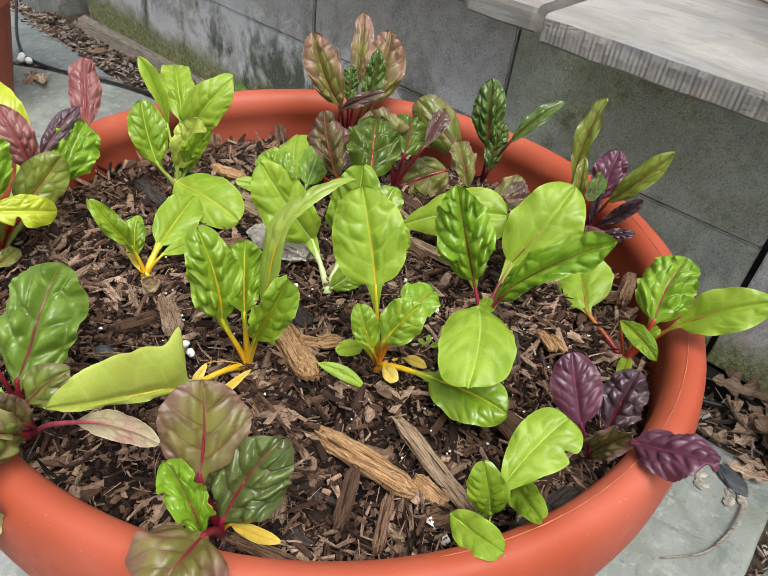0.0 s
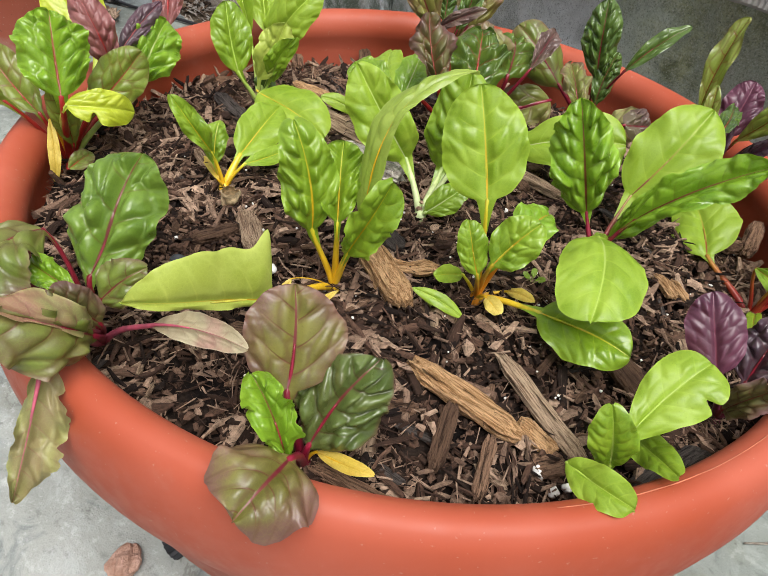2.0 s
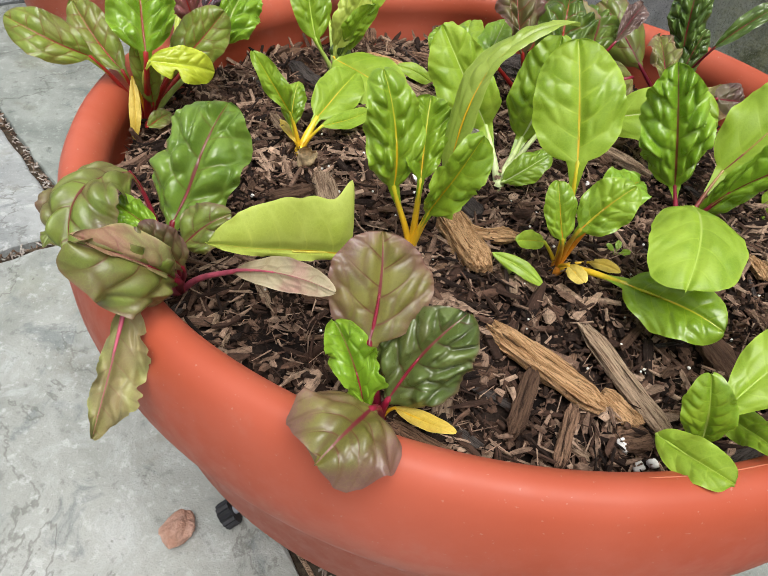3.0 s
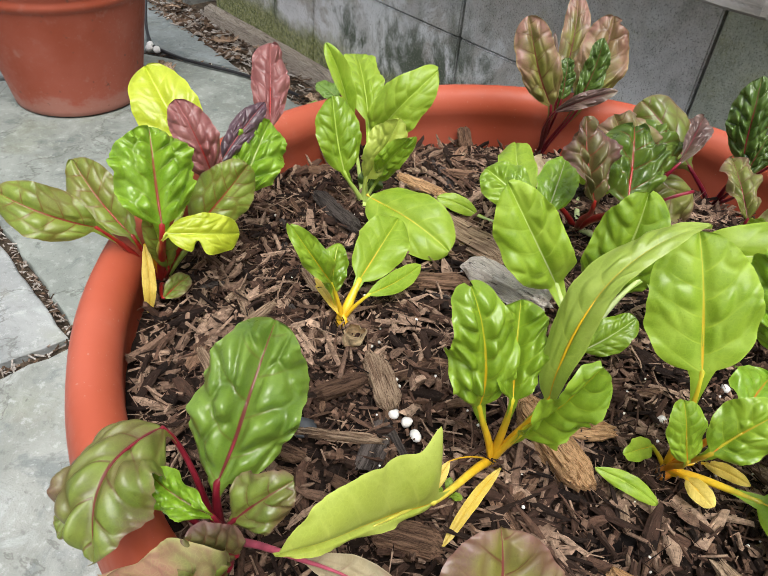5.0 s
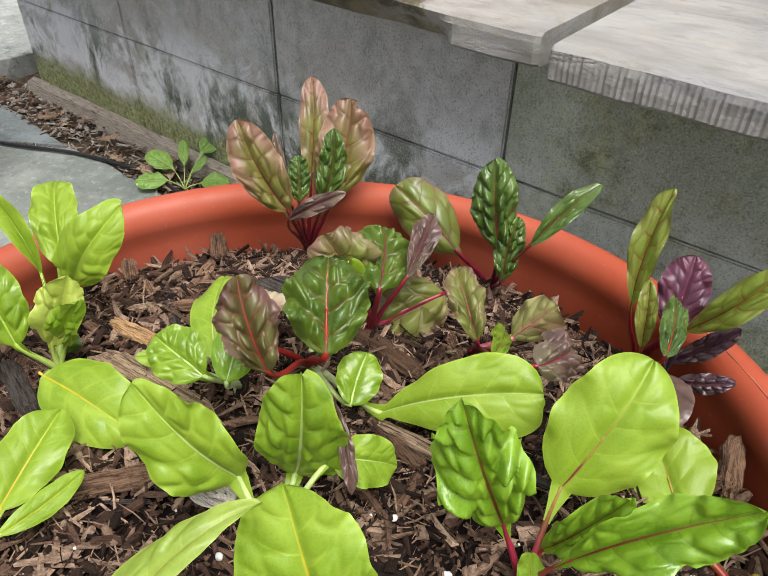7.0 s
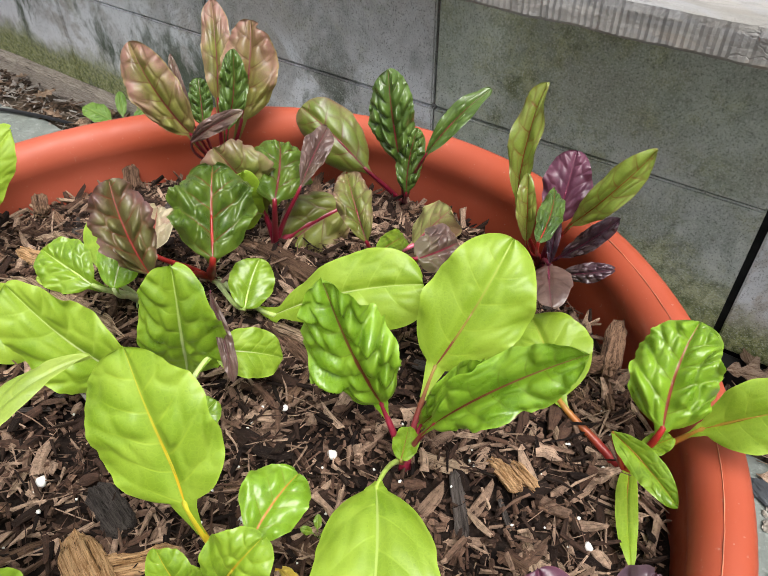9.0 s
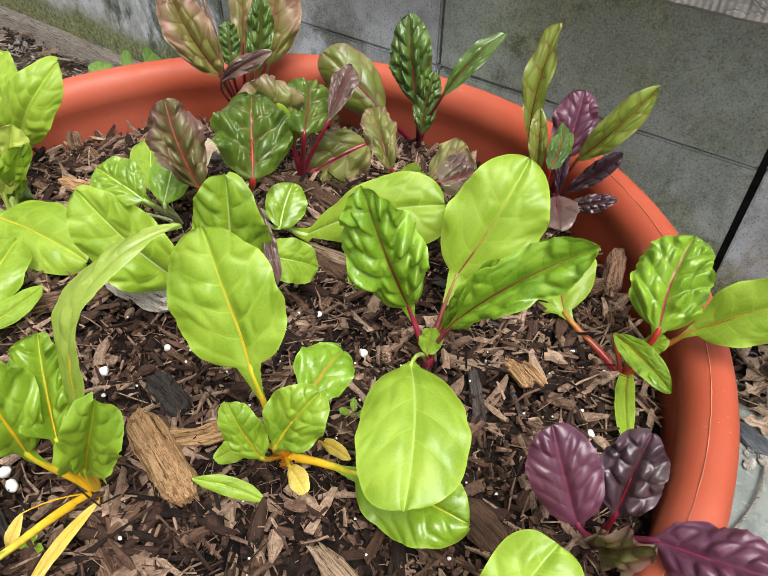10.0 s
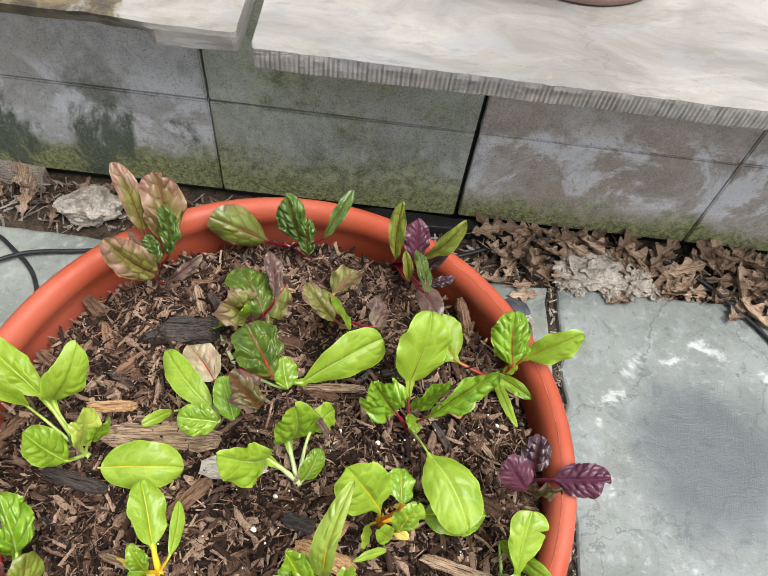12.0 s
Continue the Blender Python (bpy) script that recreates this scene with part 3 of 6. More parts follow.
def build_planter():
    planter = thing("planter", (0, 0, 0), "large round terracotta-coloured plastic planter with a thick rolled rim", "planter")
    body = ((0.232, 0.21), (0.2385, 0.30), (0.2408, 0.335), (0.2405, 0.345), (0.2388, 0.3505), (0.2380, 0.356), (0.2388, 0.3615), (0.2420, 0.3675), (0.2470, 0.3712), (0.2520, 0.3722), (0.2570, 0.3700), (0.2610, 0.3630), (0.2638, 0.3520), (0.2652, 0.338), (0.2650, 0.324), (0.2628, 0.310), (0.2585, 0.299), (0.2530, 0.293), (0.2480, 0.2915), (0.2400, 0.2905), (0.2320, 0.285), (0.2260, 0.270), (0.198, 0.17), (0.165, 0.06), (0.150, 0.012), (0.148, 0.003), (0.144, 0.0), (0.0, 0.0), (0.0, 0.012), (0.14, 0.02), (0.19, 0.17))
    part("body", lathe(body, 160, closed=True), POT_ORANGE, planter)
    arc = [radians(-76 + 1.4 * k) for k in range(69)]
    line = [Vector((0.2465 * math.cos(a), 0.2465 * math.sin(a), 0.3711 + 0.0001 * math.sin(a * 70))) * (1 + 0.0012 * noise.noise(Vector((a * 22, 0, 1)))) for a in arc]
    part("seam", tube(line, [0.00015 + 0.00045 * abs(noise.noise(Vector((k * 0.63, 2, 0)))) for k in range(69)], 5), plain("pale_scuffed_plastic", (0.47, 0.16, 0.09), 0.6), planter, "thin pale scratch on the rim")
    rng = random.Random(3)
    pts = [Vector((0.2415 + 0.0021 * k, -0.030 - 0.0012 * k + 0.0011 * math.sin(k * 2.3), 0.3675 + 0.0052 * math.sin(min(1.0, k / 6) * 1.57))) for k in range(7)]
    part("scuff", tube(spline(pts, 4), 0.0010, 6), plain("peeled_plastic", (0.66, 0.36, 0.28), 0.6), planter, "peeled sliver of plastic")
    return planter


def small_pot(place, base, top, height, material, label, group="", knob=False, rim=0.72):
    pot = thing("flower_pot", place, label, "flower pot", group)
    lip = top * 1.07
    band = height * rim
    mid = base + (top - base) * rim
    body = ((0, 0.004), (base * 0.93, 0.004), (base * 0.94, 0.0), (base, 0.003), (base * 1.01, 0.012), (mid, band - 0.004), (mid + 0.001, band), (mid + 0.005, band + 0.003), (mid + 0.006, band + 0.012), (mid + 0.0035, band + 0.015), (mid + 0.005, band + 0.02), (lip - 0.002, height - 0.01), (lip, height - 0.003), (lip - 0.004, height), (lip - 0.010, height - 0.004), (mid - 0.008, band), (base * 0.9, 0.03), (0, 0.03))
    part("body", lathe(body, 96), material, pot)
    fill = lathe(((0, height * 0.86), (top * 0.5, height * 0.865), (top * 0.965, height * 0.85)), 48)
    part("soil", fill, SOIL, pot)
    if knob:
        bm = tube([(0, 0, 0), (0, 0, 0.006), (0, 0, 0.0065), (0, 0, 0.011)], [0.008, 0.008, 0.0115, 0.010], 20)
        ob = part("drain_plug", bm, BLACK_RUBBER, pot, "round black plug")
        ob.matrix_basis = pose(0.0, -(base + 0.011), 0.05, 90, 0, 0) if not isinstance(knob, tuple) else knob_pose(knob, base)
    return pot


def knob_pose(spec, base):
    angle, z = spec
    a = radians(angle)
    return pose((base + 0.010) * math.cos(a), (base + 0.010) * math.sin(a), z, 90, 0, angle + 90)


build_planter()
p = (-0.795, 0.885, 0.0)
small_pot(p, 0.118, 0.168, 0.30, POT_OLD, "faded terracotta plastic flower pot standing on the patio", rim=0.66)
q = wall_place(0.897, -0.107, 0.4375)
small_pot((q.x, q.y, q.z), 0.115, 0.150, 0.29, POT_BROWN, "dusty brown plastic flower pot with a black plug on the coping", knob=(-60, 0.066), rim=0.66)
small_pot((0.126, 0.78, 0.4375), 0.108, 0.14, 0.24, POT_OLD, "terracotta flower pot standing on the stained coping slab")


# ---- chard ----
LEAF_TONES = {  # dark tone, light tone, blotch tone, gloss, light passing through
    "green": ((0.115, 0.220, 0.012), (0.260, 0.400, 0.027), (0.19, 0.315, 0.017), 0.33, 0.30),
    "lime": ((0.195, 0.330, 0.018), (0.338, 0.485, 0.042), (0.25, 0.385, 0.024), 0.46, 0.34),
    "yellowgreen": ((0.40, 0.49, 0.018), (0.54, 0.62, 0.045), (0.44, 0.53, 0.025), 0.42, 0.34),
    "mid": ((0.125, 0.255, 0.014), (0.255, 0.430, 0.030), (0.19, 0.335, 0.020), 0.30, 0.27),
    "dark": ((0.040, 0.085, 0.016), (0.105, 0.175, 0.030), (0.075, 0.125, 0.022), 0.30, 0.20),
    "bluegreen": ((0.075, 0.150, 0.018), (0.180, 0.285, 0.036), (0.13, 0.22, 0.026), 0.33, 0.22),
    "darkred": ((0.052, 0.082, 0.022), (0.125, 0.170, 0.040), (0.105, 0.105, 0.032), 0.26, 0.20),
    "bronze": ((0.115, 0.105, 0.022), (0.205, 0.190, 0.036), (0.165, 0.095, 0.045), 0.46, 0.24),
    "bronzered": ((0.080, 0.070, 0.026), (0.155, 0.145, 0.045), (0.13, 0.045, 0.045), 0.40, 0.22),
    "olive": ((0.135, 0.185, 0.024), (0.255, 0.335, 0.050), (0.20, 0.20, 0.045), 0.38, 0.28),
    "oldbronze": ((0.090, 0.130, 0.018), (0.195, 0.255, 0.038), (0.15, 0.115, 0.04), 0.42, 0.22),
    "palebronze": ((0.115, 0.135, 0.026), (0.235, 0.255, 0.055), (0.20, 0.135, 0.07), 0.44, 0.25),
    "peach": ((0.125, 0.120, 0.025), (0.255, 0.255, 0.055), (0.20, 0.12, 0.05), 0.46, 0.28),
    "redpink": ((0.19, 0.055, 0.052), (0.31, 0.125, 0.115), (0.25, 0.10, 0.09), 0.44, 0.25),
    "pinkpale": ((0.38, 0.30, 0.18), (0.54, 0.48, 0.32), (0.46, 0.22, 0.20), 0.55, 0.28),
    "pinkgreen": ((0.23, 0.22, 0.08), (0.36, 0.39, 0.13), (0.34, 0.14, 0.11), 0.45, 0.25),
    "purple": ((0.062, 0.014, 0.034), (0.140, 0.042, 0.074), (0.095, 0.026, 0.045), 0.42, 0.2),
    "darkpurple": ((0.032, 0.018, 0.028), (0.090, 0.045, 0.060), (0.06, 0.045, 0.035), 0.32, 0.15),
    "palepurple": ((0.085, 0.050, 0.042), (0.170, 0.105, 0.085), (0.135, 0.115, 0.060), 0.38, 0.2),
    "yellow": ((0.58, 0.40, 0.03), (0.80, 0.64, 0.16), (0.7, 0.5, 0.08), 0.55, 0.3),
    "underside": ((0.225, 0.325, 0.036), (0.35, 0.455, 0.075), (0.28, 0.385, 0.05), 0.48, 0.32),
    "veined": ((0.048, 0.095, 0.012), (0.130, 0.205, 0.022), (0.09, 0.125, 0.016), 0.31, 0.22),
    "limepale": ((0.33, 0.415, 0.050), (0.49, 0.575, 0.115), (0.41, 0.49, 0.075), 0.45, 0.34),
    "paleolive": ((0.20, 0.205, 0.060), (0.34, 0.345, 0.125), (0.30, 0.22, 0.12), 0.50, 0.28),
    "weed": ((0.13, 0.26, 0.035), (0.24, 0.40, 0.075), (0.18, 0.32, 0.05), 0.5, 0.3),
}
VEIN_TONES = {
    "yellow": (0.72, 0.44, 0.015), "orange": (0.62, 0.22, 0.012), "magenta": (0.21, 0.008, 0.028), "red": (0.32, 0.018, 0.015),
    "crimson": (0.18, 0.008, 0.020), "green": (0.40, 0.52, 0.12), "pale": (0.52, 0.60, 0.30), "pink": (0.46, 0.09, 0.14), "purple": (0.16, 0.02, 0.05),
}
MARGINS = {  # tones that turn purple or pink towards the margin and the tip: tint, where it starts, share of the tip
    "bronze": ((0.215, 0.105, 0.085), 0.58, 0.12), "palebronze": ((0.31, 0.155, 0.135), 0.74, 0.25), "peach": ((0.37, 0.175, 0.15), 0.74, 0.45),
    "oldbronze": ((0.23, 0.125, 0.095), 0.70, 0.10), "darkred": ((0.155, 0.105, 0.095), 0.82, 0.15), "bronzered": ((0.17, 0.08, 0.085), 0.60, 0.10),
    "olive": ((0.31, 0.17, 0.075), 0.98, 0.20), "pinkgreen": ((0.42, 0.20, 0.15), 0.72, 0.20),
}
leaf_materials, stalk_materials = {}, {}


def leaf_material(tone, vein):
    key = (tone, vein)
    if key in leaf_materials:
        return leaf_materials[key]
    dark, light, blotched, gloss, through_light = LEAF_TONES[tone]
    s = Shader(tone + "_leaf_" + vein + "_veins", gloss, 0.5)
    fresh = tone in ("lime", "limepale", "green", "yellowgreen", "underside", "weed")
    u, v = s.axis(0, "UV"), s.axis(1, "UV")
    across = s.math("ABSOLUTE", v)
    object_random = s.random()
    blotch = s.noise(55, 4, 0.6)
    base = s.mix(s.ramp(blotch, 0.32, 0.68), dark, light)
    base = s.mix(s.ramp(object_random, 0, 1, 0, 0.35), base, tuple(0.5 * (a + b) * 1.1 for a, b in zip(dark, light)))
    base = s.mix(s.ramp(s.noise(26, 3, 0.55, None, 0.6), 0.46, 0.66, 0, 0.8), base, blotched)
    if tone in MARGINS:
        tint, start, reach = MARGINS[tone]
        outward = s.math("ADD", s.math("MULTIPLY", across, 0.40), s.math("MULTIPLY", u, reach))
        outward = s.math("ADD", outward, s.math("MULTIPLY", s.noise(40, 5, 0.65, None, 0.6), 0.85))
        base = s.mix(s.ramp(outward, start, start + 0.38, 0, 0.92), base, s.mix(s.ramp(blotch, 0.35, 0.65), tuple(0.72 * c for c in tint), tint))
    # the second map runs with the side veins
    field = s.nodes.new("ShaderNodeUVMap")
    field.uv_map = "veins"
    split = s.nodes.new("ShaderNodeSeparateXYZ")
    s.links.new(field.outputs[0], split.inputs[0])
    fine = s.voronoi(520, None, "DISTANCE_TO_EDGE")
    base = s.mix(s.ramp(fine, 0.10, 0.0, 0, 0.16), base, tuple(min(1, c * 1.3) for c in light))
    base = s.mix(s.ramp(s.noise(900, 2), 0.60, 0.72, 0, 0.25), base, tuple(c * 0.6 for c in dark))
    # blade valleys: paler small veins when fresh, else small veins with shade painted in
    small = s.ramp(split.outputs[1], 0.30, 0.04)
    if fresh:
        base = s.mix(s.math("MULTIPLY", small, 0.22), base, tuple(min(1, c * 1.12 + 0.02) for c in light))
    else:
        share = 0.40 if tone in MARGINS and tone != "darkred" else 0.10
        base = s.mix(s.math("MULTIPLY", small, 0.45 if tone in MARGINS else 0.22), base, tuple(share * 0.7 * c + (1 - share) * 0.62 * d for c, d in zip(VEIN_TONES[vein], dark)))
    # side veins run out and forward from the rib
    turn = s.math("FRACT", split.outputs[0])
    saw = s.math("SUBTRACT", 0.5, s.math("ABSOLUTE", s.math("SUBTRACT", turn, 0.5)))
    lateral = s.math("MULTIPLY", s.ramp(saw, 0.055, 0.010), s.ramp(across, 0.85, 0.15, 0.0, 0.35 if fresh else 0.75 if tone in MARGINS or tone == "veined" else 0.4))
    vein_colour = VEIN_TONES[vein] if tone in ("lime", "green", "yellowgreen") else tuple(0.75 * x for x in VEIN_TONES[vein])
    share = (0.40 if vein in ("red", "magenta", "crimson") and tone != "lime" else 0.14) if fresh else 0.30 if tone in ("mid", "dark", "darkred") else 0.6
    soft_vein = tuple(share * c + (1 - share) * (min(1, d * 1.3) if fresh else 0.7 * e) for c, d, e in zip(vein_colour, light, dark))
    base = s.mix(lateral, base, soft_vein)
    slim = 0.55 if tone in ("lime", "limepale", "yellowgreen") else 0.9
    rib = s.ramp(across, s.math("MULTIPLY_ADD", u, -0.052 * slim, 0.070 * slim), s.math("MULTIPLY_ADD", u, -0.028 * slim, 0.036 * slim))
    reddish = vein in ("red", "magenta", "crimson")
    pale = 0.75 if tone == "lime" and reddish else 0.3 if fresh and reddish else 0.6 if fresh else 0.08
    far_vein = tuple((1 - pale) * c + pale * min(1, d * 1.25) for c, d in zip(vein_colour, light))
    base = s.mix(rib, base, s.mix(s.ramp(u, 0.15, 0.75), vein_colour, far_vein))
    edge = s.math("MULTIPLY", s.ramp(across, 0.90, 1.0), 0.35)
    purple_edged = tone in ("darkred", "bronze", "palebronze", "bronzered", "oldbronze", "olive")
    base = s.mix(edge, base, (0.20, 0.075, 0.075) if purple_edged else tuple(min(1, c * 1.4 + 0.02) for c in light))
    s.colour(base)
    s.roughness(s.ramp(blotch, 0.3, 0.7, gloss * 0.8, gloss * 1.3))
    s.bsdf.inputs["Coat Weight"].default_value = 0.22 if tone in MARGINS else 0.16 if tone in ("lime", "limepale") else 0.24 if not fresh else 0.32
    s.bsdf.inputs["Coat Roughness"].default_value = 0.28
    s.bump(s.math("SUBTRACT", s.math("MULTIPLY", s.ramp(fine, 0, 0.3), 0.12), lateral), 0.35, 0.0005)
    s.translucent(s.mix(0.5, base, light), through_light)
    leaf_materials[key] = s.mat
    return s.mat


def stalk_material(vein, tone=""):
    key = (vein, tone)
    if key not in stalk_materials:
        c = VEIN_TONES[vein]
        top = c
        if tone in ("lime", "limepale", "green", "yellowgreen"):
            share = 0.35 if vein in ("yellow", "orange", "green", "pale") else 0.6
            top = tuple(share * x + (1 - share) * y for x, y in zip(c, LEAF_TONES[tone][1]))
        s = Shader(vein + "_stalk" + tone, 0.32, 0.5)
        fibre = s.noise(160, 4, 0.6, s.scaled((1, 1, 0.2)))
        along = s.ramp(s.axis(0, "UV"), 0.1, 0.6)
        low = s.mix(s.ramp(fibre, 0.3, 0.7), tuple(x * 0.7 for x in c), tuple(min(1, x * 1.2 + 0.01) for x in c))
        high = s.mix(s.ramp(fibre, 0.3, 0.7), tuple(x * 0.75 for x in top), tuple(min(1, x * 1.15) for x in top))
        s.colour(s.mix(along, low, high))
        s.bump(fibre, 0.15, 0.0006)
        stalk_materials[key] = s.mat
    return stalk_materials[key]


SHAPES = {  # how the blade widens and closes, and its number of side veins
    "oval": (0.47, 0.49, 6), "round": (0.46, 0.51, 5), "spoon": (0.90, 0.36, 6), "lance": (0.62, 0.60, 5.5), "broad": (0.37, 0.51, 6), "paddle": (1.5, 0.32, 6), "ribbon": (0.40, 0.62, 7), "flag": (0.22, 0.55, 5), "disc": (0.48, 0.40, 5),
}

BLISTER = {"bluegreen": 1.2, "veined": 1.1, "limepale": 0.2, "paleolive": 0.5, "mid": 1.05, "redpink": 0.8, "purple": 0.5, "darkpurple": 0.95, "palepurple": 0.8, "peach": 0.6, "palebronze": 0.55, "oldbronze": 0.6, "lime": 0.15, "green": 0.45, "dark": 1.15, "darkred": 1.0, "yellow": 0.2, "yellowgreen": 0.3, "bronze": 0.4, "bronzered": 0.7, "olive": 0.4}


def wavy(rng, x, waves, start=1.0, fall=0.75):
    """A smooth random line over x: a few sines of rising pitch."""
    out, size = np.zeros_like(x), 1.0
    for k in range(waves):
        out = out + size * np.sin(6.283 * start * (k + rng.uniform(0.7, 1.3)) * x + rng.uniform(0, 6.28))
        size *= fall
    return out / waves ** 0.5


def blisters(rng, c, r, sign, count, across):
    """Domed cells between the side veins: height of the dome, and how far from the nearest crease."""
    sites = []
    for way in (-1, 1):
        for k in range(-3, count + 3):
            stagger = rng.uniform(-0.45, 0.45)
            for j in range(-1, across + 2):
                sites.append((way, k + 0.5 + rng.uniform(-0.19, 0.19), j + 0.5 + stagger + rng.uniform(-0.3, 0.3), rng.uniform(0.25, 1.35)))
    best = np.full(c.shape, 99.0)
    second, amp = best.copy(), np.ones(c.shape)
    bc, br = np.zeros(c.shape), np.zeros(c.shape)
    sc, sr = bc.copy(), br.copy()
    for way, pc, pr, a in sites:
        d = np.where(sign == way, (c - pc) ** 2 + (r - pr) ** 2, 99.0)
        first = d < best
        next_best = (~first) & (d < second)
        second = np.where(first, best, np.where(next_best, d, second))
        sc, sr = np.where(first, bc, np.where(next_best, pc, sc)), np.where(first, br, np.where(next_best, pr, sr))
        best, amp = np.where(first, d, best), np.where(first, a, amp)
        bc, br = np.where(first, pc, bc), np.where(first, pr, br)
    gap = np.sqrt((bc - sc) ** 2 + (br - sr) ** 2) + 1e-6
    crease = np.clip((second - best) / gap, 0, 1)
    soft = np.sqrt(crease ** 2 + 0.0064) - 0.08
    dome = 1 - (1 - np.clip(soft, 0, 1)) ** 3.0
    near = np.exp(-(crease / 0.35) ** 2)
    return dome * (amp * (1 - near) + 0.85 * near), crease


def leaf(plant, tone, vein, shape, neck, tip, width, face, base=None, pucker=None, fold=None, arch=None, ripple=None, thick=0.0022, twist=None, tail=0.15, sway=None, curl=0.0, mid=None, lop=(1.0, 1.0), cup=None, across=None, side_veins=None, nod=None, rag=0.0, bite=None, wing=0.21):
    """A chard leaf: a blade from neck to tip that shows its upper side towards face, narrowing down the stalk that rises from base."""
    rng = random.Random(int(abs(neck[0] * 7919 + neck[1] * 104729 + tip[0] * 1299709 + tip[2] * 15485863) * 100))
    N, T, F = Vector(neck), Vector(tip), Vector(face)
    root = Vector(base) if base else plant.matrix_basis.translation.copy()
    origin = plant.matrix_basis.translation
    a = (T - N).normalized()
    length = (T - N).length
    normal = (F - a * F.dot(a)).normalized()
    ctrl = 2 * Vector(mid) - (N + T) / 2 if mid else (N + T) / 2

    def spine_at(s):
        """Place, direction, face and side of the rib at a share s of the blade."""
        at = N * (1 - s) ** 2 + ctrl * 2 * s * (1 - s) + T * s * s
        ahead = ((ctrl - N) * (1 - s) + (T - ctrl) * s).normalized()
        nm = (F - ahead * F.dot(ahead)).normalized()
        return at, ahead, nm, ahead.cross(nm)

    pucker = BLISTER.get(tone, 0.35) if pucker is None else pucker
    strong = min(1.2, pucker)
    fold = rng.uniform(0.10, 0.34) if fold is None else fold
    arch = rng.uniform(0.0, 0.08) if arch is None else arch
    ripple = rng.uniform(0.02, 0.05) + 0.08 * strong if ripple is None else ripple
    cup = rng.uniform(0.16, 0.30) + 0.14 * strong if cup is None else cup
    nod = rng.uniform(0.15, 0.65) if nod is None else nod
    sway = rng.uniform(-0.05, 0.05) if sway is None else sway
    twist = rng.uniform(-0.35, 0.35) if twist is None else twist
    p, q, nv = SHAPES[shape]
    full = width * 0.5 * 1.03
    nv = side_veins or max(3, round(nv * (0.60 if tone in MARGINS else 0.72) * min(1.5, length / full / 2.3 + 0.1)))
    across = across or 2
    peak = p / (p + q)
    top = peak ** p * (1 - peak) ** q
    lop = (lop[0] * rng.uniform(0.88, 1.06), lop[1] * rng.uniform(0.88, 1.06))

    # the stalk rises nearly straight from the root to the blade
    gap = (N - root).length
    lead = root + (N - root) * 0.33 + Vector((0, 0, gap * 0.13))
    meet = N - (N - root) * 0.25 - a * gap * 0.10
    line = [root * (1 - t) ** 3 + lead * 3 * t * (1 - t) ** 2 + meet * 3 * t * t * (1 - t) + N * t ** 3 for t in (k / 8 for k in range(9))]

    rows, cols = (34, 23) if length < 0.028 else (72, 45)
    tail_rows = 7
    centre, heads, faces_up, sides_to, share, half = [], [], [], [], [], []
    for k in range(tail_rows):
        f = (1 - tail * (1 - k / tail_rows)) * 8
        i0 = min(7, int(f))
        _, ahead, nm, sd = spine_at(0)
        centre.append(line[i0].lerp(line[i0 + 1], f - i0) + normal * 0.0006)
        heads.append(ahead), faces_up.append(nm), sides_to.append(sd), share.append(0.0)
        half.append(full * (0.07 + (wing - 0.07) * (k / tail_rows) ** 1.5))
    for i in range(rows):
        s = 0.004 + 0.9945 * (1 - (1 - i / (rows - 1)) ** 1.5)
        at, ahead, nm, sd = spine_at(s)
        bend = arch * length * 4 * s * (1 - s) - nod * 0.55 * length * max(0, s - 0.62) ** 2 - curl * length * max(0, s - 0.45) ** 2
        turn = twist * (s - 0.3)
        centre.append(at + nm * bend + sd * (sway * length * 4 * s * (1 - s)))
        heads.append(ahead)
        faces_up.append(nm * math.cos(turn) - sd * math.sin(turn))
        sides_to.append(sd * math.cos(turn) + nm * math.sin(turn))
        share.append(s)
        half.append(max(full * s ** p * (1 - s) ** q / top, full * wing * max(0, 1 - s * 5), 0.0005))
    C, A, U, D = (np.array([tuple(v) for v in vs])[:, None, :] for vs in (centre, heads, faces_up, sides_to))
    S, H = np.array(share)[:, None], np.array(half)[:, None]
    V = np.linspace(-1, 1, cols)[None, :]
    av, sign = np.abs(V), np.where(V > 0, 1, -1)
    edge = np.where(V > 0, wavy(rng, S, 4, 1.3), wavy(rng, S, 4, 1.3))
    fine_edge = np.where(V > 0, wavy(rng, S + 0.03 * np.sin(9 * S), 5, 2.7, 0.95), wavy(rng, S + 0.03 * np.sin(7 * S), 5, 2.7, 0.95))
    W = H * (1 + (0.030 + 0.035 * strong) * edge * av + (0.003 + 0.014 * strong * strong) * fine_edge * av ** 3) * np.where(V > 0, lop[1], lop[0])
    if rag:
        W = W * (1 - rag * np.clip(np.where(V > 0, wavy(rng, S, 5, 3), wavy(rng, S, 5, 3)), 0, 1) * av ** 2)
    if bite:  # a notch eaten out of the margin: share, side, depth, span
        W = W * (1 - bite[2] * np.exp(-((S - bite[0]) / bite[3]) ** 2) * (sign == bite[1]) * av)
    X, Y = S * length / full, V * W / full
    r = np.abs(Y)
    flow = 0.16 * wavy(rng, X * 0.45 + 0.5 * Y, 2, 0.4) * r / (r + 0.3)
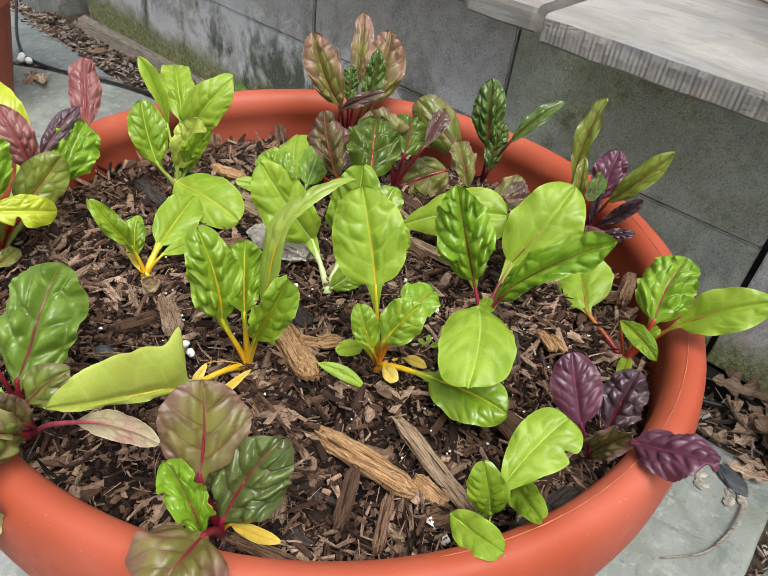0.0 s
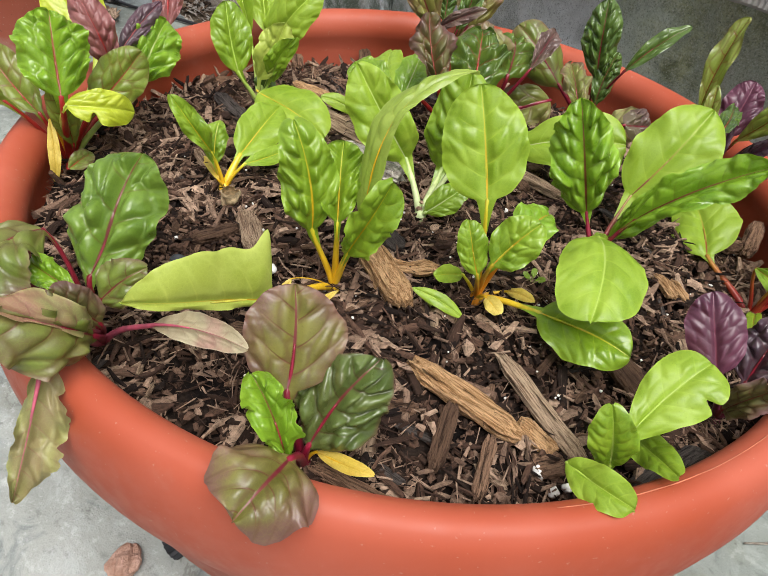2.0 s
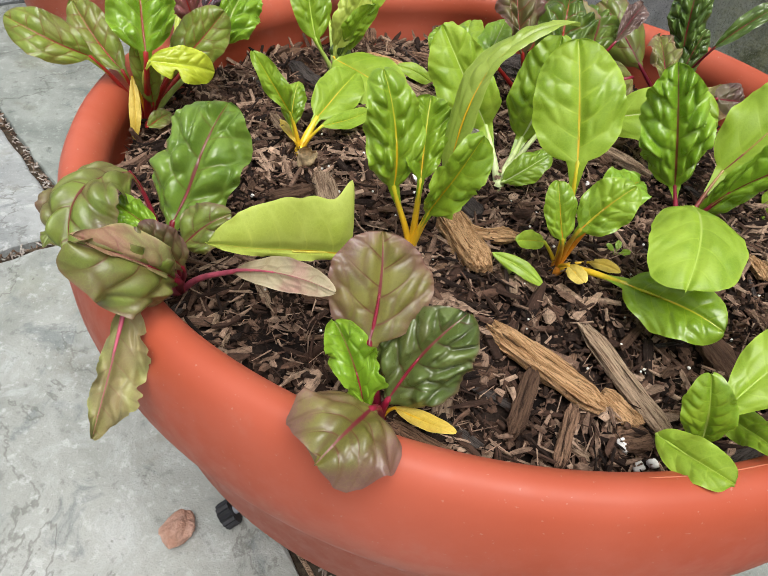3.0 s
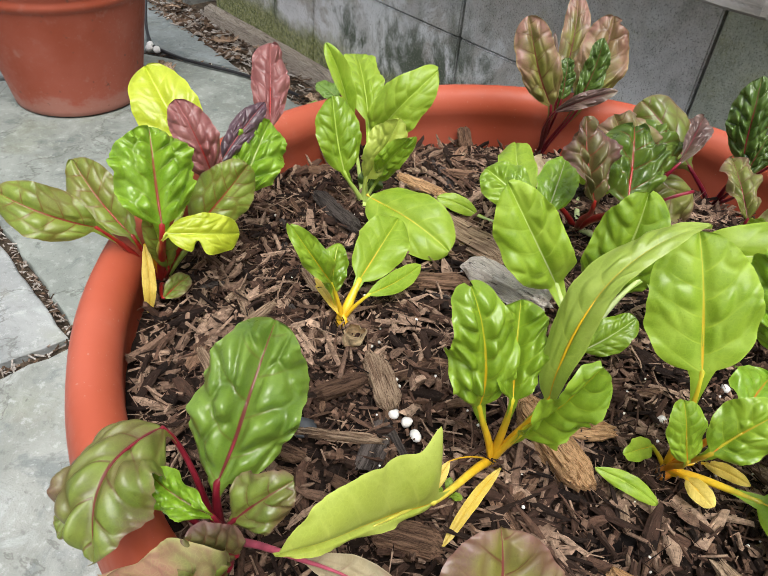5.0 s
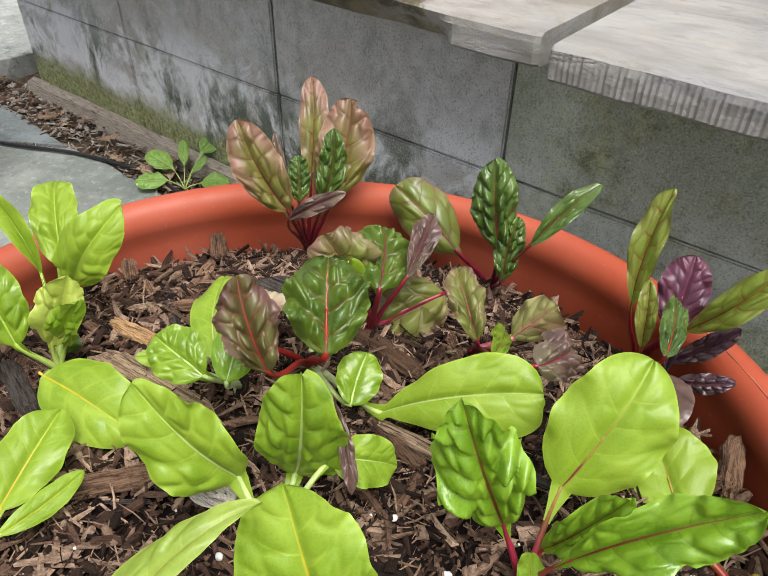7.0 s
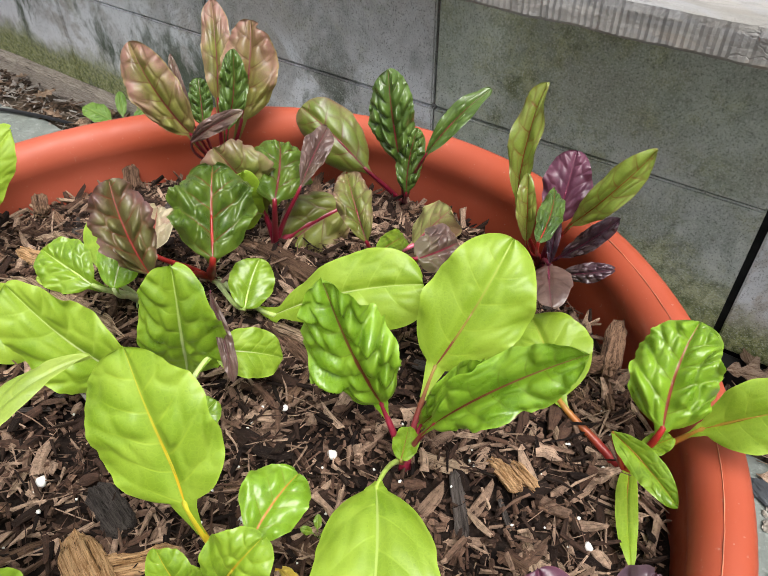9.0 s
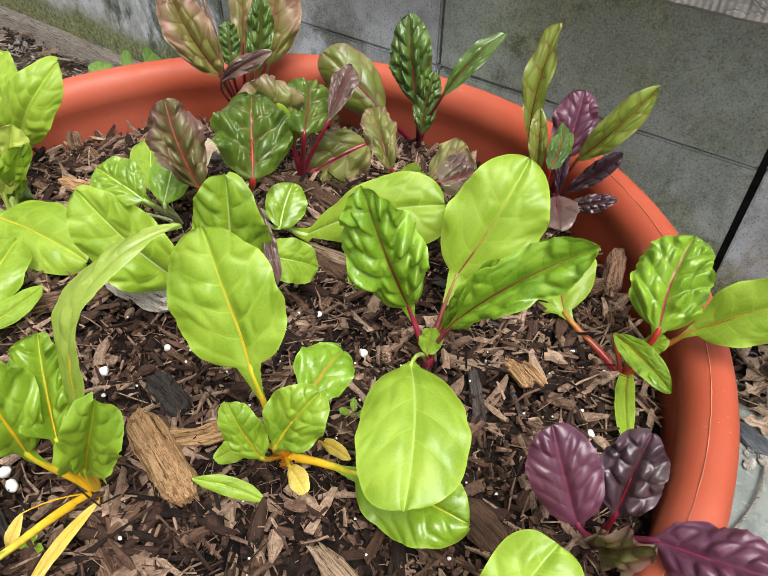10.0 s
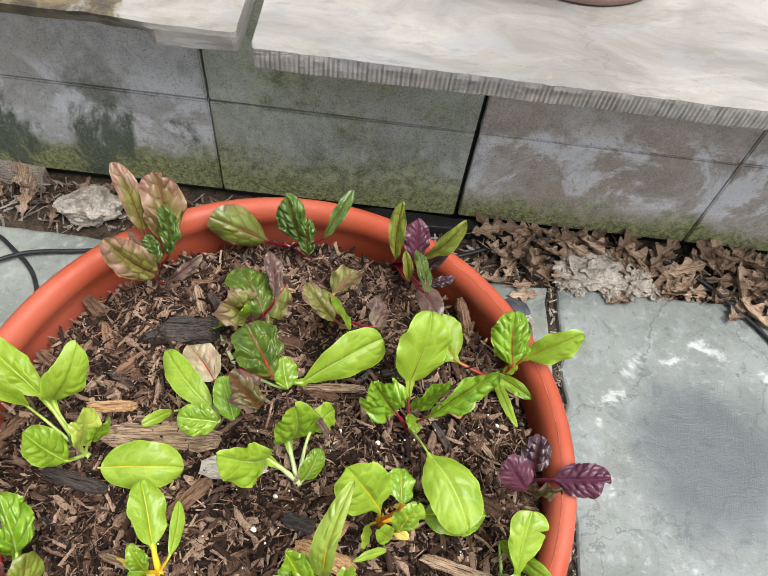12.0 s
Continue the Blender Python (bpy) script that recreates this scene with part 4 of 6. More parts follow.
    # side veins leave the rib slanting forward and bend on towards the tip
    c = X / (length / full) * nv - (0.75 * r + 0.25 * r * r) * nv / (length / full) * 0.8 + flow + np.where(V > 0, 0.4, 0)
    spread = r * across * (1 + 0.22 * np.sin(1.9 * c + rng.uniform(0, 6.28) * sign))
    dome, crease = blisters(rng, c + 0.12 * np.sin(2.3 * spread + rng.uniform(0, 6.28)), spread, sign * np.ones_like(c), nv, across)
    small_dome, _ = blisters(rng, c * 2.1, r * across * 2.1, sign * np.ones_like(c), 2 * nv + 1, 2 * across + 1)
    lobe = np.clip(r * 4.5, 0, 1) * (1 - 0.45 * av ** 4) * np.clip(6 * S, 0, 1) * np.clip(7 * (1 - S) + 0.15, 0, 1)
    size = min(full / across, length / nv)
    swell = 0.75 + 0.35 * wavy(rng, 0.3 * X + 0.4 * Y, 2, 0.6)
    row = np.abs(np.sin(math.pi * c)) ** 0.75
    relief = size * lobe * pucker * (0.54 * dome * swell * (0.5 + 0.5 * row) + 0.06 * row + 0.05 * max(0, pucker - 0.5) * small_dome)
    fl = fold * (1.45 - 0.9 * S)
    lift = W * av * np.sin(fl) - cup * W * av ** 2.3
    phase = np.where(V > 0, rng.uniform(0, 6.28), rng.uniform(0, 6.28))
    wave = ripple * full * 2 * np.sin(6.283 * S * rng.uniform(1.6, 2.8) + phase) * av ** 3 * np.clip(4 * S + 0.1, 0, 1)
    wave = wave + full * (0.01 + 0.055 * strong) * fine_edge * av ** 5 * np.clip(4 * S, 0, 1) * 0.6
    broad = full * 0.05 * (wavy(rng, X * 0.35, 2, 0.5) + wavy(rng, Y * 0.35 + X * 0.1, 2, 0.5)) * np.clip(5 * S, 0, 1)
    groove = full * 0.07 * np.exp(-(V / 0.13) ** 2) * np.clip(4 * S, 0, 1)
    h = lift + wave + relief + broad - groove
    forward = 0.10 * W * av ** 2 * (1 - 0.7 * np.clip((S - 0.25) / 0.5, 0, 1))
    P = C + D * (V * W * np.cos(fl * 0.8))[..., None] + U * h[..., None] + A * forward[..., None] - np.array(tuple(origin))
    total = len(share)
    index = np.arange(total * cols).reshape(total, cols)
    quads = np.stack((index[:-1, :-1], index[:-1, 1:], index[1:, 1:], index[1:, :-1]), -1).reshape(-1, 4)
    me = bpy.data.meshes.new("leaf")
    me.from_pydata(P.reshape(-1, 3).tolist(), [], quads.tolist())
    flat = quads.reshape(-1)
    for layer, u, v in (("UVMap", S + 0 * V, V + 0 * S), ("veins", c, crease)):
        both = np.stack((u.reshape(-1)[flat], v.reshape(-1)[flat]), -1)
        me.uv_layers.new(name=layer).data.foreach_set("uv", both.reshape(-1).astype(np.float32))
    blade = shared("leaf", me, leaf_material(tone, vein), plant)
    # the rib runs on, thinning, under the blade
    scale = min(1.3, 0.34 + width / 0.045 * 0.62)
    radii = [thick * scale * (1.25 - 0.55 * k / 8) for k in range(9)]
    for k in range(tail_rows + 2, tail_rows + int(rows * 0.36), 3):
        thin = thick * scale * 0.5 * (1 - 1.5 * share[k]) ** 1.2 + 0.0001
        line.append(centre[k] - faces_up[k] * (0.07 * full + 0.8 * thin))
        radii.append(thin)
    bm = bmesh.new()
    add_tube(bm, [x - origin for x in line], radii, 9)
    uv_layer = bm.loops.layers.uv.new("UVMap")
    bm.verts.index_update()
    for f in bm.faces:
        for loop in f.loops:
            loop[uv_layer].uv = ((loop.vert.index // 9) / len(line), 0)
    part("stalk", bm, stalk_material(vein, tone), blade)
    return blade


def chard(x, y, label, crown="crimson", size=0.004):
    """The plant's root point on the soil, with its short crown."""
    plant = thing("chard_plant", (x, y, soil_height(x, y)), label, "chard plant", "young chard in the planter")
    bm = lump((size, size, size * 1.3), x * 50 + y * 31, 2, 0.2)
    part("crown", bm, stalk_material(crown), plant)
    return plant


plant = chard(-0.043, -0.117, "young chard with orange-yellow stalks and glossy green leaves", "yellow")
leaf(plant, "green", "yellow", "oval", (-0.055, -0.124, 0.397), (-0.066, -0.117, 0.450), 0.027, (0.10, -0.67, 0.73), pucker=1.2, fold=0.15, tail=0.45)
leaf(plant, "green", "yellow", "oval", (-0.043, -0.123, 0.403), (-0.045, -0.102, 0.435), 0.030, (0.03, -0.69, 0.72), pucker=1.1, fold=0.8, tail=0.45)
leaf(plant, "green", "yellow", "oval", (-0.037, -0.127, 0.388), (-0.019, -0.134, 0.436), 0.025, (0.22, -0.82, 0.50), fold=0.75, pucker=0.6, ripple=0.12, rag=0.2, twist=0.0, tail=0.45)
leaf(plant, "underside", "yellow", "ribbon", (-0.030, -0.124, 0.405), (0.011, -0.098, 0.477), 0.022, (-0.25, -0.20, 0.95), mid=(-0.018, -0.115, 0.454), fold=0.15, lop=(1.0, 0.55), cup=0.2, ripple=0.05, tail=0.6)
leaf(plant, "limepale", "yellow", "flag", (-0.069, -0.158, 0.380), (-0.114, -0.204, 0.411), 0.052, (0.26, -0.70, 0.30), bite=(0.10, 1, -0.55, 0.06), pucker=0.2, fold=0.15, ripple=0.025, thick=0.0016, lop=(0.14, 1.0), cup=0.25, tail=0.2)
leaf(plant, "yellow", "yellow", "lance", (-0.063, -0.133, 0.372), (-0.070, -0.142, 0.361), 0.005, (0.04, -0.54, 0.84), thick=0.0008, tail=0)
leaf(plant, "yellow", "yellow", "lance", (-0.040, -0.124, 0.360), (-0.062, -0.162, 0.358), 0.005, (-0.02, -0.51, 0.86), thick=0.0008, tail=0)

plant = chard(-0.122, -0.041, "small chard with bright yellow stalks and pale green leaves", "yellow")
leaf(plant, "green", "yellow", "lance", (-0.128, -0.042, 0.380), (-0.146, -0.048, 0.416), 0.016, (0.27, -0.66, 0.70), fold=0.7, ripple=0.2, tail=0.35)
leaf(plant, "green", "yellow", "lance", (-0.128, -0.038, 0.369), (-0.128, -0.023, 0.391), 0.015, (0.23, -0.67, 0.71), pucker=1, tail=0.35)
leaf(plant, "lime", "yellow", "oval", (-0.116, -0.025, 0.370), (-0.100, 0.018, 0.385), 0.031, (0.21, -0.59, 0.78), fold=0.4, thick=0.0032, ripple=0.08, tail=0.75)
leaf(plant, "lime", "yellow", "round", (-0.121, 0.049, 0.375), (-0.070, 0.014, 0.369), 0.038, (0.16, -0.64, 0.75), base=(-0.123, 0.050, 0.376), fold=0.1, thick=0.0008, tail=0)
leaf(plant, "lime", "yellow", "lance", (-0.109, -0.040, 0.374), (-0.084, -0.009, 0.374), 0.011, (0.13, -0.68, 0.72), tail=0.35)
leaf(plant, "yellow", "yellow", "lance", (-0.124, -0.046, 0.364), (-0.145, -0.012, 0.358), 0.005, (0.18, -0.69, 0.70), tail=0.35)

plant = chard(0.033, -0.109, "young chard with a broad lime-green leaf on orange stalks", "orange")
leaf(plant, "lime", "yellow", "broad", (0.026, -0.110, 0.418), (0.014, -0.087, 0.465), 0.039, (-0.23, -0.74, 0.63), pucker=0.32, fold=0.1, side_veins=5, cup=0.15, thick=0.0016, tail=0.3)
leaf(plant, "green", "orange", "oval", (0.033, -0.130, 0.396), (0.050, -0.127, 0.421), 0.022, (-0.16, -0.72, 0.67), tail=0.35)
leaf(plant, "green", "orange", "oval", (0.027, -0.129, 0.388), (0.018, -0.124, 0.415), 0.015, (-0.03, -0.61, 0.79), tail=0.35)
leaf(plant, "mid", "orange", "disc", (0.045, -0.117, 0.404), (0.061, -0.096, 0.407), 0.024, (0.04, -0.59, 0.81), pucker=0.7, tail=0.35)
leaf(plant, "lime", "yellow", "oval", (0.023, -0.109, 0.370), (0.008, -0.121, 0.377), 0.010, (-0.09, -0.69, 0.72), tail=0.35)
leaf(plant, "green", "yellow", "oval", (0.063, -0.128, 0.368), (0.101, -0.158, 0.376), 0.033, (-0.20, -0.53, 0.83), pucker=0.3, tail=0.35)
leaf(plant, "yellow", "yellow", "oval", (0.036, -0.121, 0.367), (0.042, -0.135, 0.370), 0.009, (-0.16, -0.66, 0.74), tail=0.35)
leaf(plant, "yellow", "yellow", "lance", (0.049, -0.106, 0.360), (0.060, -0.122, 0.370), 0.006, (-0.19, -0.67, 0.72), tail=0.35)

plant = chard(0.103, -0.061, "young chard with magenta stalks and crinkled green leaves", "magenta")
leaf(plant, "mid", "magenta", "oval", (0.095, -0.047, 0.378), (0.073, -0.040, 0.443), 0.038, (-0.24, -0.70, 0.67), pucker=1.35, ripple=0.17, cup=0.4, rag=0.1, thick=0.0018, tail=0.25)
leaf(plant, "lime", "magenta", "round", (0.120, -0.036, 0.386), (0.155, -0.013, 0.436), 0.044, (-0.27, -0.72, 0.64), fold=0.12, cup=0.22, thick=0.0014, tail=0.35)
leaf(plant, "mid", "magenta", "lance", (0.112, -0.051, 0.365), (0.131, -0.066, 0.422), 0.018, (-0.22, -0.62, 0.75), pucker=1.2, tail=0.15)
leaf(plant, "mid", "magenta", "oval", (0.113, -0.072, 0.394), (0.158, -0.089, 0.446), 0.027, (-0.35, -0.59, 0.73), fold=0.8, pucker=0.8, ripple=0.16, rag=0.12, thick=0.0017, tail=0.3)
leaf(plant, "lime", "green", "disc", (0.087, -0.101, 0.400), (0.076, -0.160, 0.396), 0.043, (-0.16, -0.55, 0.82), arch=0.12, fold=0.02, cup=0.2, nod=0.1, twist=0.05, thick=0.0012, tail=0.10)
leaf(plant, "green", "magenta", "oval", (0.100, -0.073, 0.373), (0.106, -0.055, 0.371), 0.011, (-0.13, -0.62, 0.77), tail=0.15)

plant = chard(0.207, -0.066, "red-stalked chard with green leaves leaning over the rim", "red")
leaf(plant, "lime", "red", "oval", (0.184, -0.031, 0.348), (0.180, 0.015, 0.362), 0.043, (-0.34, -0.68, 0.65), tail=0.15)
leaf(plant, "mid", "red", "round", (0.210, -0.074, 0.378), (0.230, -0.045, 0.410), 0.038, (-0.48, -0.62, 0.62), pucker=1.35, cup=0.4, fold=0.1, side_veins=5, tail=0.15)
leaf(plant, "lime", "red", "lance", (0.225, -0.077, 0.379), (0.257, -0.099, 0.420), 0.028, (-0.54, -0.50, 0.68), tail=0.15)
leaf(plant, "green", "red", "lance", (0.192, -0.069, 0.371), (0.201, -0.108, 0.376), 0.013, (-0.42, -0.49, 0.76), fold=0.5, tail=0.15)
leaf(plant, "lime", "red", "lance", (0.212, -0.062, 0.335), (0.188, -0.115, 0.345), 0.010, (-0.39, -0.45, 0.81), tail=0.15)
leaf(plant, "green", "red", "oval", (0.206, -0.072, 0.361), (0.215, -0.076, 0.373), 0.010, (-0.44, -0.51, 0.74), tail=0.15)

plant = chard(0.160, -0.153, "dark purple-leaved chard seedling beside the rim", "purple")
leaf(plant, "purple", "purple", "oval", (0.141, -0.162, 0.376), (0.133, -0.138, 0.405), 0.027, (-0.35, -0.51, 0.79), pucker=0.3, tail=0.15)
leaf(plant, "darkpurple", "crimson", "round", (0.161, -0.155, 0.366), (0.172, -0.141, 0.397), 0.027, (-0.42, -0.48, 0.77), pucker=1.2, side_veins=4, cup=0.4, tail=0.15)
leaf(plant, "bronzered", "crimson", "oval", (0.156, -0.160, 0.350), (0.158, -0.180, 0.392), 0.018, (-0.40, -0.54, 0.74), pucker=1.1, fold=0.6, ripple=0.2, rag=0.2, tail=0.15)
leaf(plant, "purple", "purple", "oval", (0.168, -0.171, 0.375), (0.194, -0.198, 0.397), 0.028, (-0.47, -0.14, 0.87), pucker=0.7, cup=0.4, rag=0.08, bite=(0.90, 1, 0.75, 0.06), tail=0.15)

plant = chard(0.091, -0.199, "small bright green chard seedling beside the rim", "green")
leaf(plant, "lime", "green", "spoon", (0.091, -0.205, 0.372), (0.123, -0.180, 0.401), 0.030, (-0.33, -0.59, 0.73), bite=(0.72, 1, 0.35, 0.03), tail=0.4)
leaf(plant, "green", "green", "oval", (0.089, -0.208, 0.359), (0.079, -0.205, 0.393), 0.022, (-0.32, -0.58, 0.75), pucker=0.3, tail=0.4)
leaf(plant, "green", "green", "oval", (0.106, -0.179, 0.347), (0.105, -0.223, 0.381), 0.017, (-0.35, -0.54, 0.77), tail=0.4)
leaf(plant, "lime", "green", "disc", (0.068, -0.214, 0.365), (0.086, -0.240, 0.379), 0.019, (-0.33, -0.53, 0.78), bite=(0.98, 1, 0.6, 0.03), fold=0.3, tail=0.4)

plant = chard(-0.041, -0.218, "chard with bronze round leaves and crimson veins", "magenta")
leaf(plant, "bronze", "magenta", "round", (-0.049, -0.215, 0.387), (-0.051, -0.1895, 0.421), 0.038, (0.12, -0.67, 0.73), fold=0.08, cup=0.12, ripple=0.03, side_veins=4, tail=0.15)
leaf(plant, "darkred", "magenta", "round", (-0.038, -0.224, 0.367), (-0.015, -0.206, 0.402), 0.036, (0.03, -0.61, 0.79), pucker=1.7, fold=0.12, cup=0.5, side_veins=4, curl=0.4, tail=0.15)
leaf(plant, "mid", "magenta", "oval", (-0.046, -0.231, 0.366), (-0.062, -0.217, 0.397), 0.023, (0.30, -0.56, 0.77), pucker=1.3, fold=1.0, ripple=0.25, rag=0.25, twist=0.4, tail=0.15)
leaf(plant, "bronze", "magenta", "broad", (-0.043, -0.241, 0.381), (-0.056, -0.269, 0.386), 0.044, (0.12, -0.25, 0.95), arch=0.16, fold=0.25, cup=0.45, curl=0.3, side_veins=4, ripple=0.10, tail=0.15)
leaf(plant, "yellow", "yellow", "lance", (-0.035, -0.222, 0.360), (-0.011, -0.236, 0.371), 0.007, (-0.01, -0.54, 0.84), tail=0.15)

plant = chard(-0.148, -0.167, "large chard with dark crinkled and wilted bronze leaves", "crimson")
leaf(plant, "bluegreen", "crimson", "oval", (-0.146, -0.168, 0.388), (-0.136, -0.128, 0.432), 0.040, (0.02, -0.68, 0.73), pucker=1.5, fold=0.1, cup=0.45, curl=0.6, side_veins=4, across=2, twist=-0.2, tail=0.2)
leaf(plant, "bronzered", "crimson", "oval", (-0.132, -0.192, 0.386), (-0.142, -0.203, 0.413), 0.019, (0.37, -0.66, 0.65), pucker=0.6, tail=0.2)
leaf(plant, "oldbronze", "magenta", "oval", (-0.135, -0.194, 0.380), (-0.158, -0.221, 0.416), 0.040, (0.40, -0.63, 0.66), fold=0.2, arch=0.2, lop=(1.0, 0.3), cup=0.45, ripple=0.12, tail=0.2)
leaf(plant, "pinkgreen", "pink", "lance", (-0.137, -0.191, 0.380), (-0.158, -0.220, 0.418), 0.024, (0.70, -0.63, 0.16), fold=0.3, arch=0.2, cup=0.6, lop=(0.1, 1.0), ripple=0.15, tail=0.2)
leaf(plant, "oldbronze", "crimson", "round", (-0.166, -0.161, 0.406), (-0.173, -0.207, 0.396), 0.038, (-0.25, -0.35, 0.90), mid=(-0.175, -0.184, 0.410), pucker=0.9, cup=0.55, fold=0.15, ripple=0.12, rag=0.10, side_veins=4, thick=0.0014, tail=0.2)
leaf(plant, "oldbronze", "crimson", "lance", (-0.180, -0.178, 0.394), (-0.192, -0.195, 0.386), 0.014, (-0.55, -0.45, 0.70), pucker=0.8, tail=0.2)
leaf(plant, "mid", "crimson", "lance", (-0.142, -0.184, 0.394), (-0.166, -0.178, 0.403), 0.017, (0.30, -0.66, 0.68), pucker=1.6, fold=0.9, curl=0.6, ripple=0.22, tail=0.2)
leaf(plant, "oldbronze", "crimson", "round", (-0.136, -0.181, 0.388), (-0.118, -0.175, 0.404), 0.021, (0.10, -0.68, 0.72), pucker=1.5, curl=0.4, tail=0.2)
leaf(plant, "pinkpale", "pink", "lance", (-0.110, -0.191, 0.388), (-0.065, -0.222, 0.417), 0.013, (-0.21, 0.68, -0.70), fold=0.3, thick=0.0028, curl=-0.4, tail=0.2)
leaf(plant, "paleolive", "pink", "lance", (-0.146, -0.213, 0.384), (-0.147, -0.256, 0.348), 0.033, (-0.38, 0.53, -0.76), fold=0.5, ripple=0.2, thick=0.003, lop=(0.35, 1.0), rag=0.25, cup=0.5, nod=-0.8, tail=0.2)

plant = chard(-0.234, -0.011, "red-stalked chard with green, olive and pink leaves at the rim", "red")
leaf(plant, "mid", "red", "oval", (-0.213, -0.041, 0.402), (-0.224, -0.014, 0.440), 0.041, (0.44, -0.74, 0.51), pucker=1.35, thick=0.0024, cup=0.35, side_veins=5, tail=0.35)
leaf(plant, "yellowgreen", "green", "oval", (-0.226, 0.040, 0.397), (-0.258, 0.063, 0.437), 0.041, (0.41, -0.80, 0.43), tail=0.35)
leaf(plant, "redpink", "red", "oval", (-0.202, 0.005, 0.403), (-0.220, 0.011, 0.443), 0.022, (0.38, -0.79, 0.47), pucker=1, arch=0.15, tail=0.35)
leaf(plant, "redpink", "red", "disc", (-0.184, 0.058, 0.410), (-0.191, 0.092, 0.447), 0.023, (0.31, -0.86, 0.42), pucker=1.1, fold=0.2, tail=0.35)
leaf(plant, "darkpurple", "red", "lance", (-0.202, 0.019, 0.405), (-0.185, 0.054, 0.427), 0.014, (0.32, -0.81, 0.49), tail=0.35)
leaf(plant, "mid", "green", "round", (-0.193, 0.020, 0.387), (-0.182, 0.052, 0.416), 0.033, (0.30, -0.81, 0.50), pucker=1.3, tail=0.35)
leaf(plant, "olive", "red", "oval", (-0.207, -0.016, 0.384), (-0.182, 0.005, 0.414), 0.030, (0.34, -0.76, 0.55), pucker=0.3, tail=0.35)
leaf(plant, "yellowgreen", "green", "oval", (-0.211, -0.041, 0.397), (-0.179, -0.021, 0.388), 0.021, (0.36, -0.72, 0.59), bite=(0.35, 1, 0.75, 0.05), arch=0.12, curl=0.4, tail=0.35)
leaf(plant, "olive", "red", "lance", (-0.251, -0.036, 0.391), (-0.288, -0.051, 0.416), 0.027, (0.52, -0.71, 0.48), fold=0.4, curl=0.5, tail=0.35)
leaf(plant, "olive", "red", "lance", (-0.239, -0.024, 0.379), (-0.276, -0.003, 0.409), 0.030, (0.46, -0.75, 0.48), fold=0.4, tail=0.35)
leaf(plant, "olive", "red", "lance", (-0.223, -0.022, 0.359), (-0.222, -0.036, 0.403), 0.017, (0.39, -0.71, 0.59), tail=0.35)
leaf(plant, "yellow", "yellow", "lance", (-0.230, -0.030, 0.379), (-0.226, -0.047, 0.345), 0.007, (0.41, -0.58, 0.70), tail=0.35)
leaf(plant, "oldbronze", "red", "lance", (-0.219, -0.041, 0.353), (-0.212, -0.021, 0.354), 0.012, (0.39, -0.63, 0.67), tail=0.35)

plant = chard(-0.128, 0.077, "upright bright green chard with yellow-green stalks", "green")
leaf(plant, "green", "green", "oval", (-0.140, 0.068, 0.379), (-0.151, 0.083, 0.422), 0.029, (0.29, -0.81, 0.51), fold=0.35, tail=0.55)
leaf(plant, "lime", "green", "lance", (-0.145, 0.124, 0.383), (-0.165, 0.136, 0.434), 0.020, (0.45, -0.80, 0.40), fold=1.1, twist=0.5, tail=0.55)
leaf(plant, "lime", "green", "oval", (-0.133, 0.127, 0.386), (-0.152, 0.189, 0.416), 0.031, (0.25, -0.86, 0.44), pucker=0.7, fold=0.5, curl=0.4, tail=0.55)
leaf(plant, "lime", "green", "oval", (-0.128, 0.123, 0.377), (-0.096, 0.108, 0.426), 0.034, (0.20, -0.80, 0.56), pucker=0.5, fold=0.3, curl=1.0, cup=0.45, tail=0.55)
leaf(plant, "limepale", "green", "oval", (-0.127, 0.077, 0.372), (-0.109, 0.083, 0.413), 0.030, (0.24, -0.81, 0.54), pucker=0.5, fold=0.8, ripple=0.15, rag=0.15, tail=0.55)
leaf(plant, "green", "green", "oval", (-0.119, 0.077, 0.372), (-0.099, 0.063, 0.411), 0.016, (0.14, -0.82, 0.56), pucker=0.8, ripple=0.15, tail=0.55, fold=0.5)
leaf(plant, "dark", "green", "lance", (-0.130, 0.088, 0.354), (-0.124, 0.090, 0.369), 0.019, (0.24, -0.75, 0.61), pucker=0.5, tail=0.55, fold=0.4)

plant = chard(0.003, 0.233, "upright chard with peach-bronze leaves at the rim", "crimson")
leaf(plant, "peach", "crimson", "oval", (-0.005, 0.180, 0.390), (-0.032, 0.192, 0.448), 0.035, (0.14, -0.89, 0.43), pucker=0.75, fold=0.5, ripple=0.1, tail=0.6)
leaf(plant, "peach", "crimson", "oval", (0.009, 0.233, 0.388), (0.011, 0.272, 0.445), 0.022, (-0.00, -0.93, 0.37), pucker=0.3, tail=0.6)
leaf(plant, "peach", "crimson", "oval", (0.025, 0.219, 0.378), (0.038, 0.248, 0.438), 0.038, (0.02, -0.91, 0.41), pucker=0.75, fold=0.25, bite=(0.93, 1, 0.5, 0.03), tail=0.6)
leaf(plant, "dark", "crimson", "lance", (0.016, 0.200, 0.381), (0.027, 0.212, 0.432), 0.022, (0.07, -0.88, 0.46), pucker=1.5, fold=0.5, ripple=0.15, tail=0.6)
leaf(plant, "dark", "crimson", "oval", (0.003, 0.188, 0.392), (0.003, 0.203, 0.418), 0.016, (0.12, -0.87, 0.47), pucker=1.6, cup=0.5, tail=0.6)
leaf(plant, "palepurple", "crimson", "lance", (-0.003, 0.166, 0.392), (0.033, 0.156, 0.416), 0.012, (0.10, -0.86, 0.51), fold=0.7, tail=0.6)
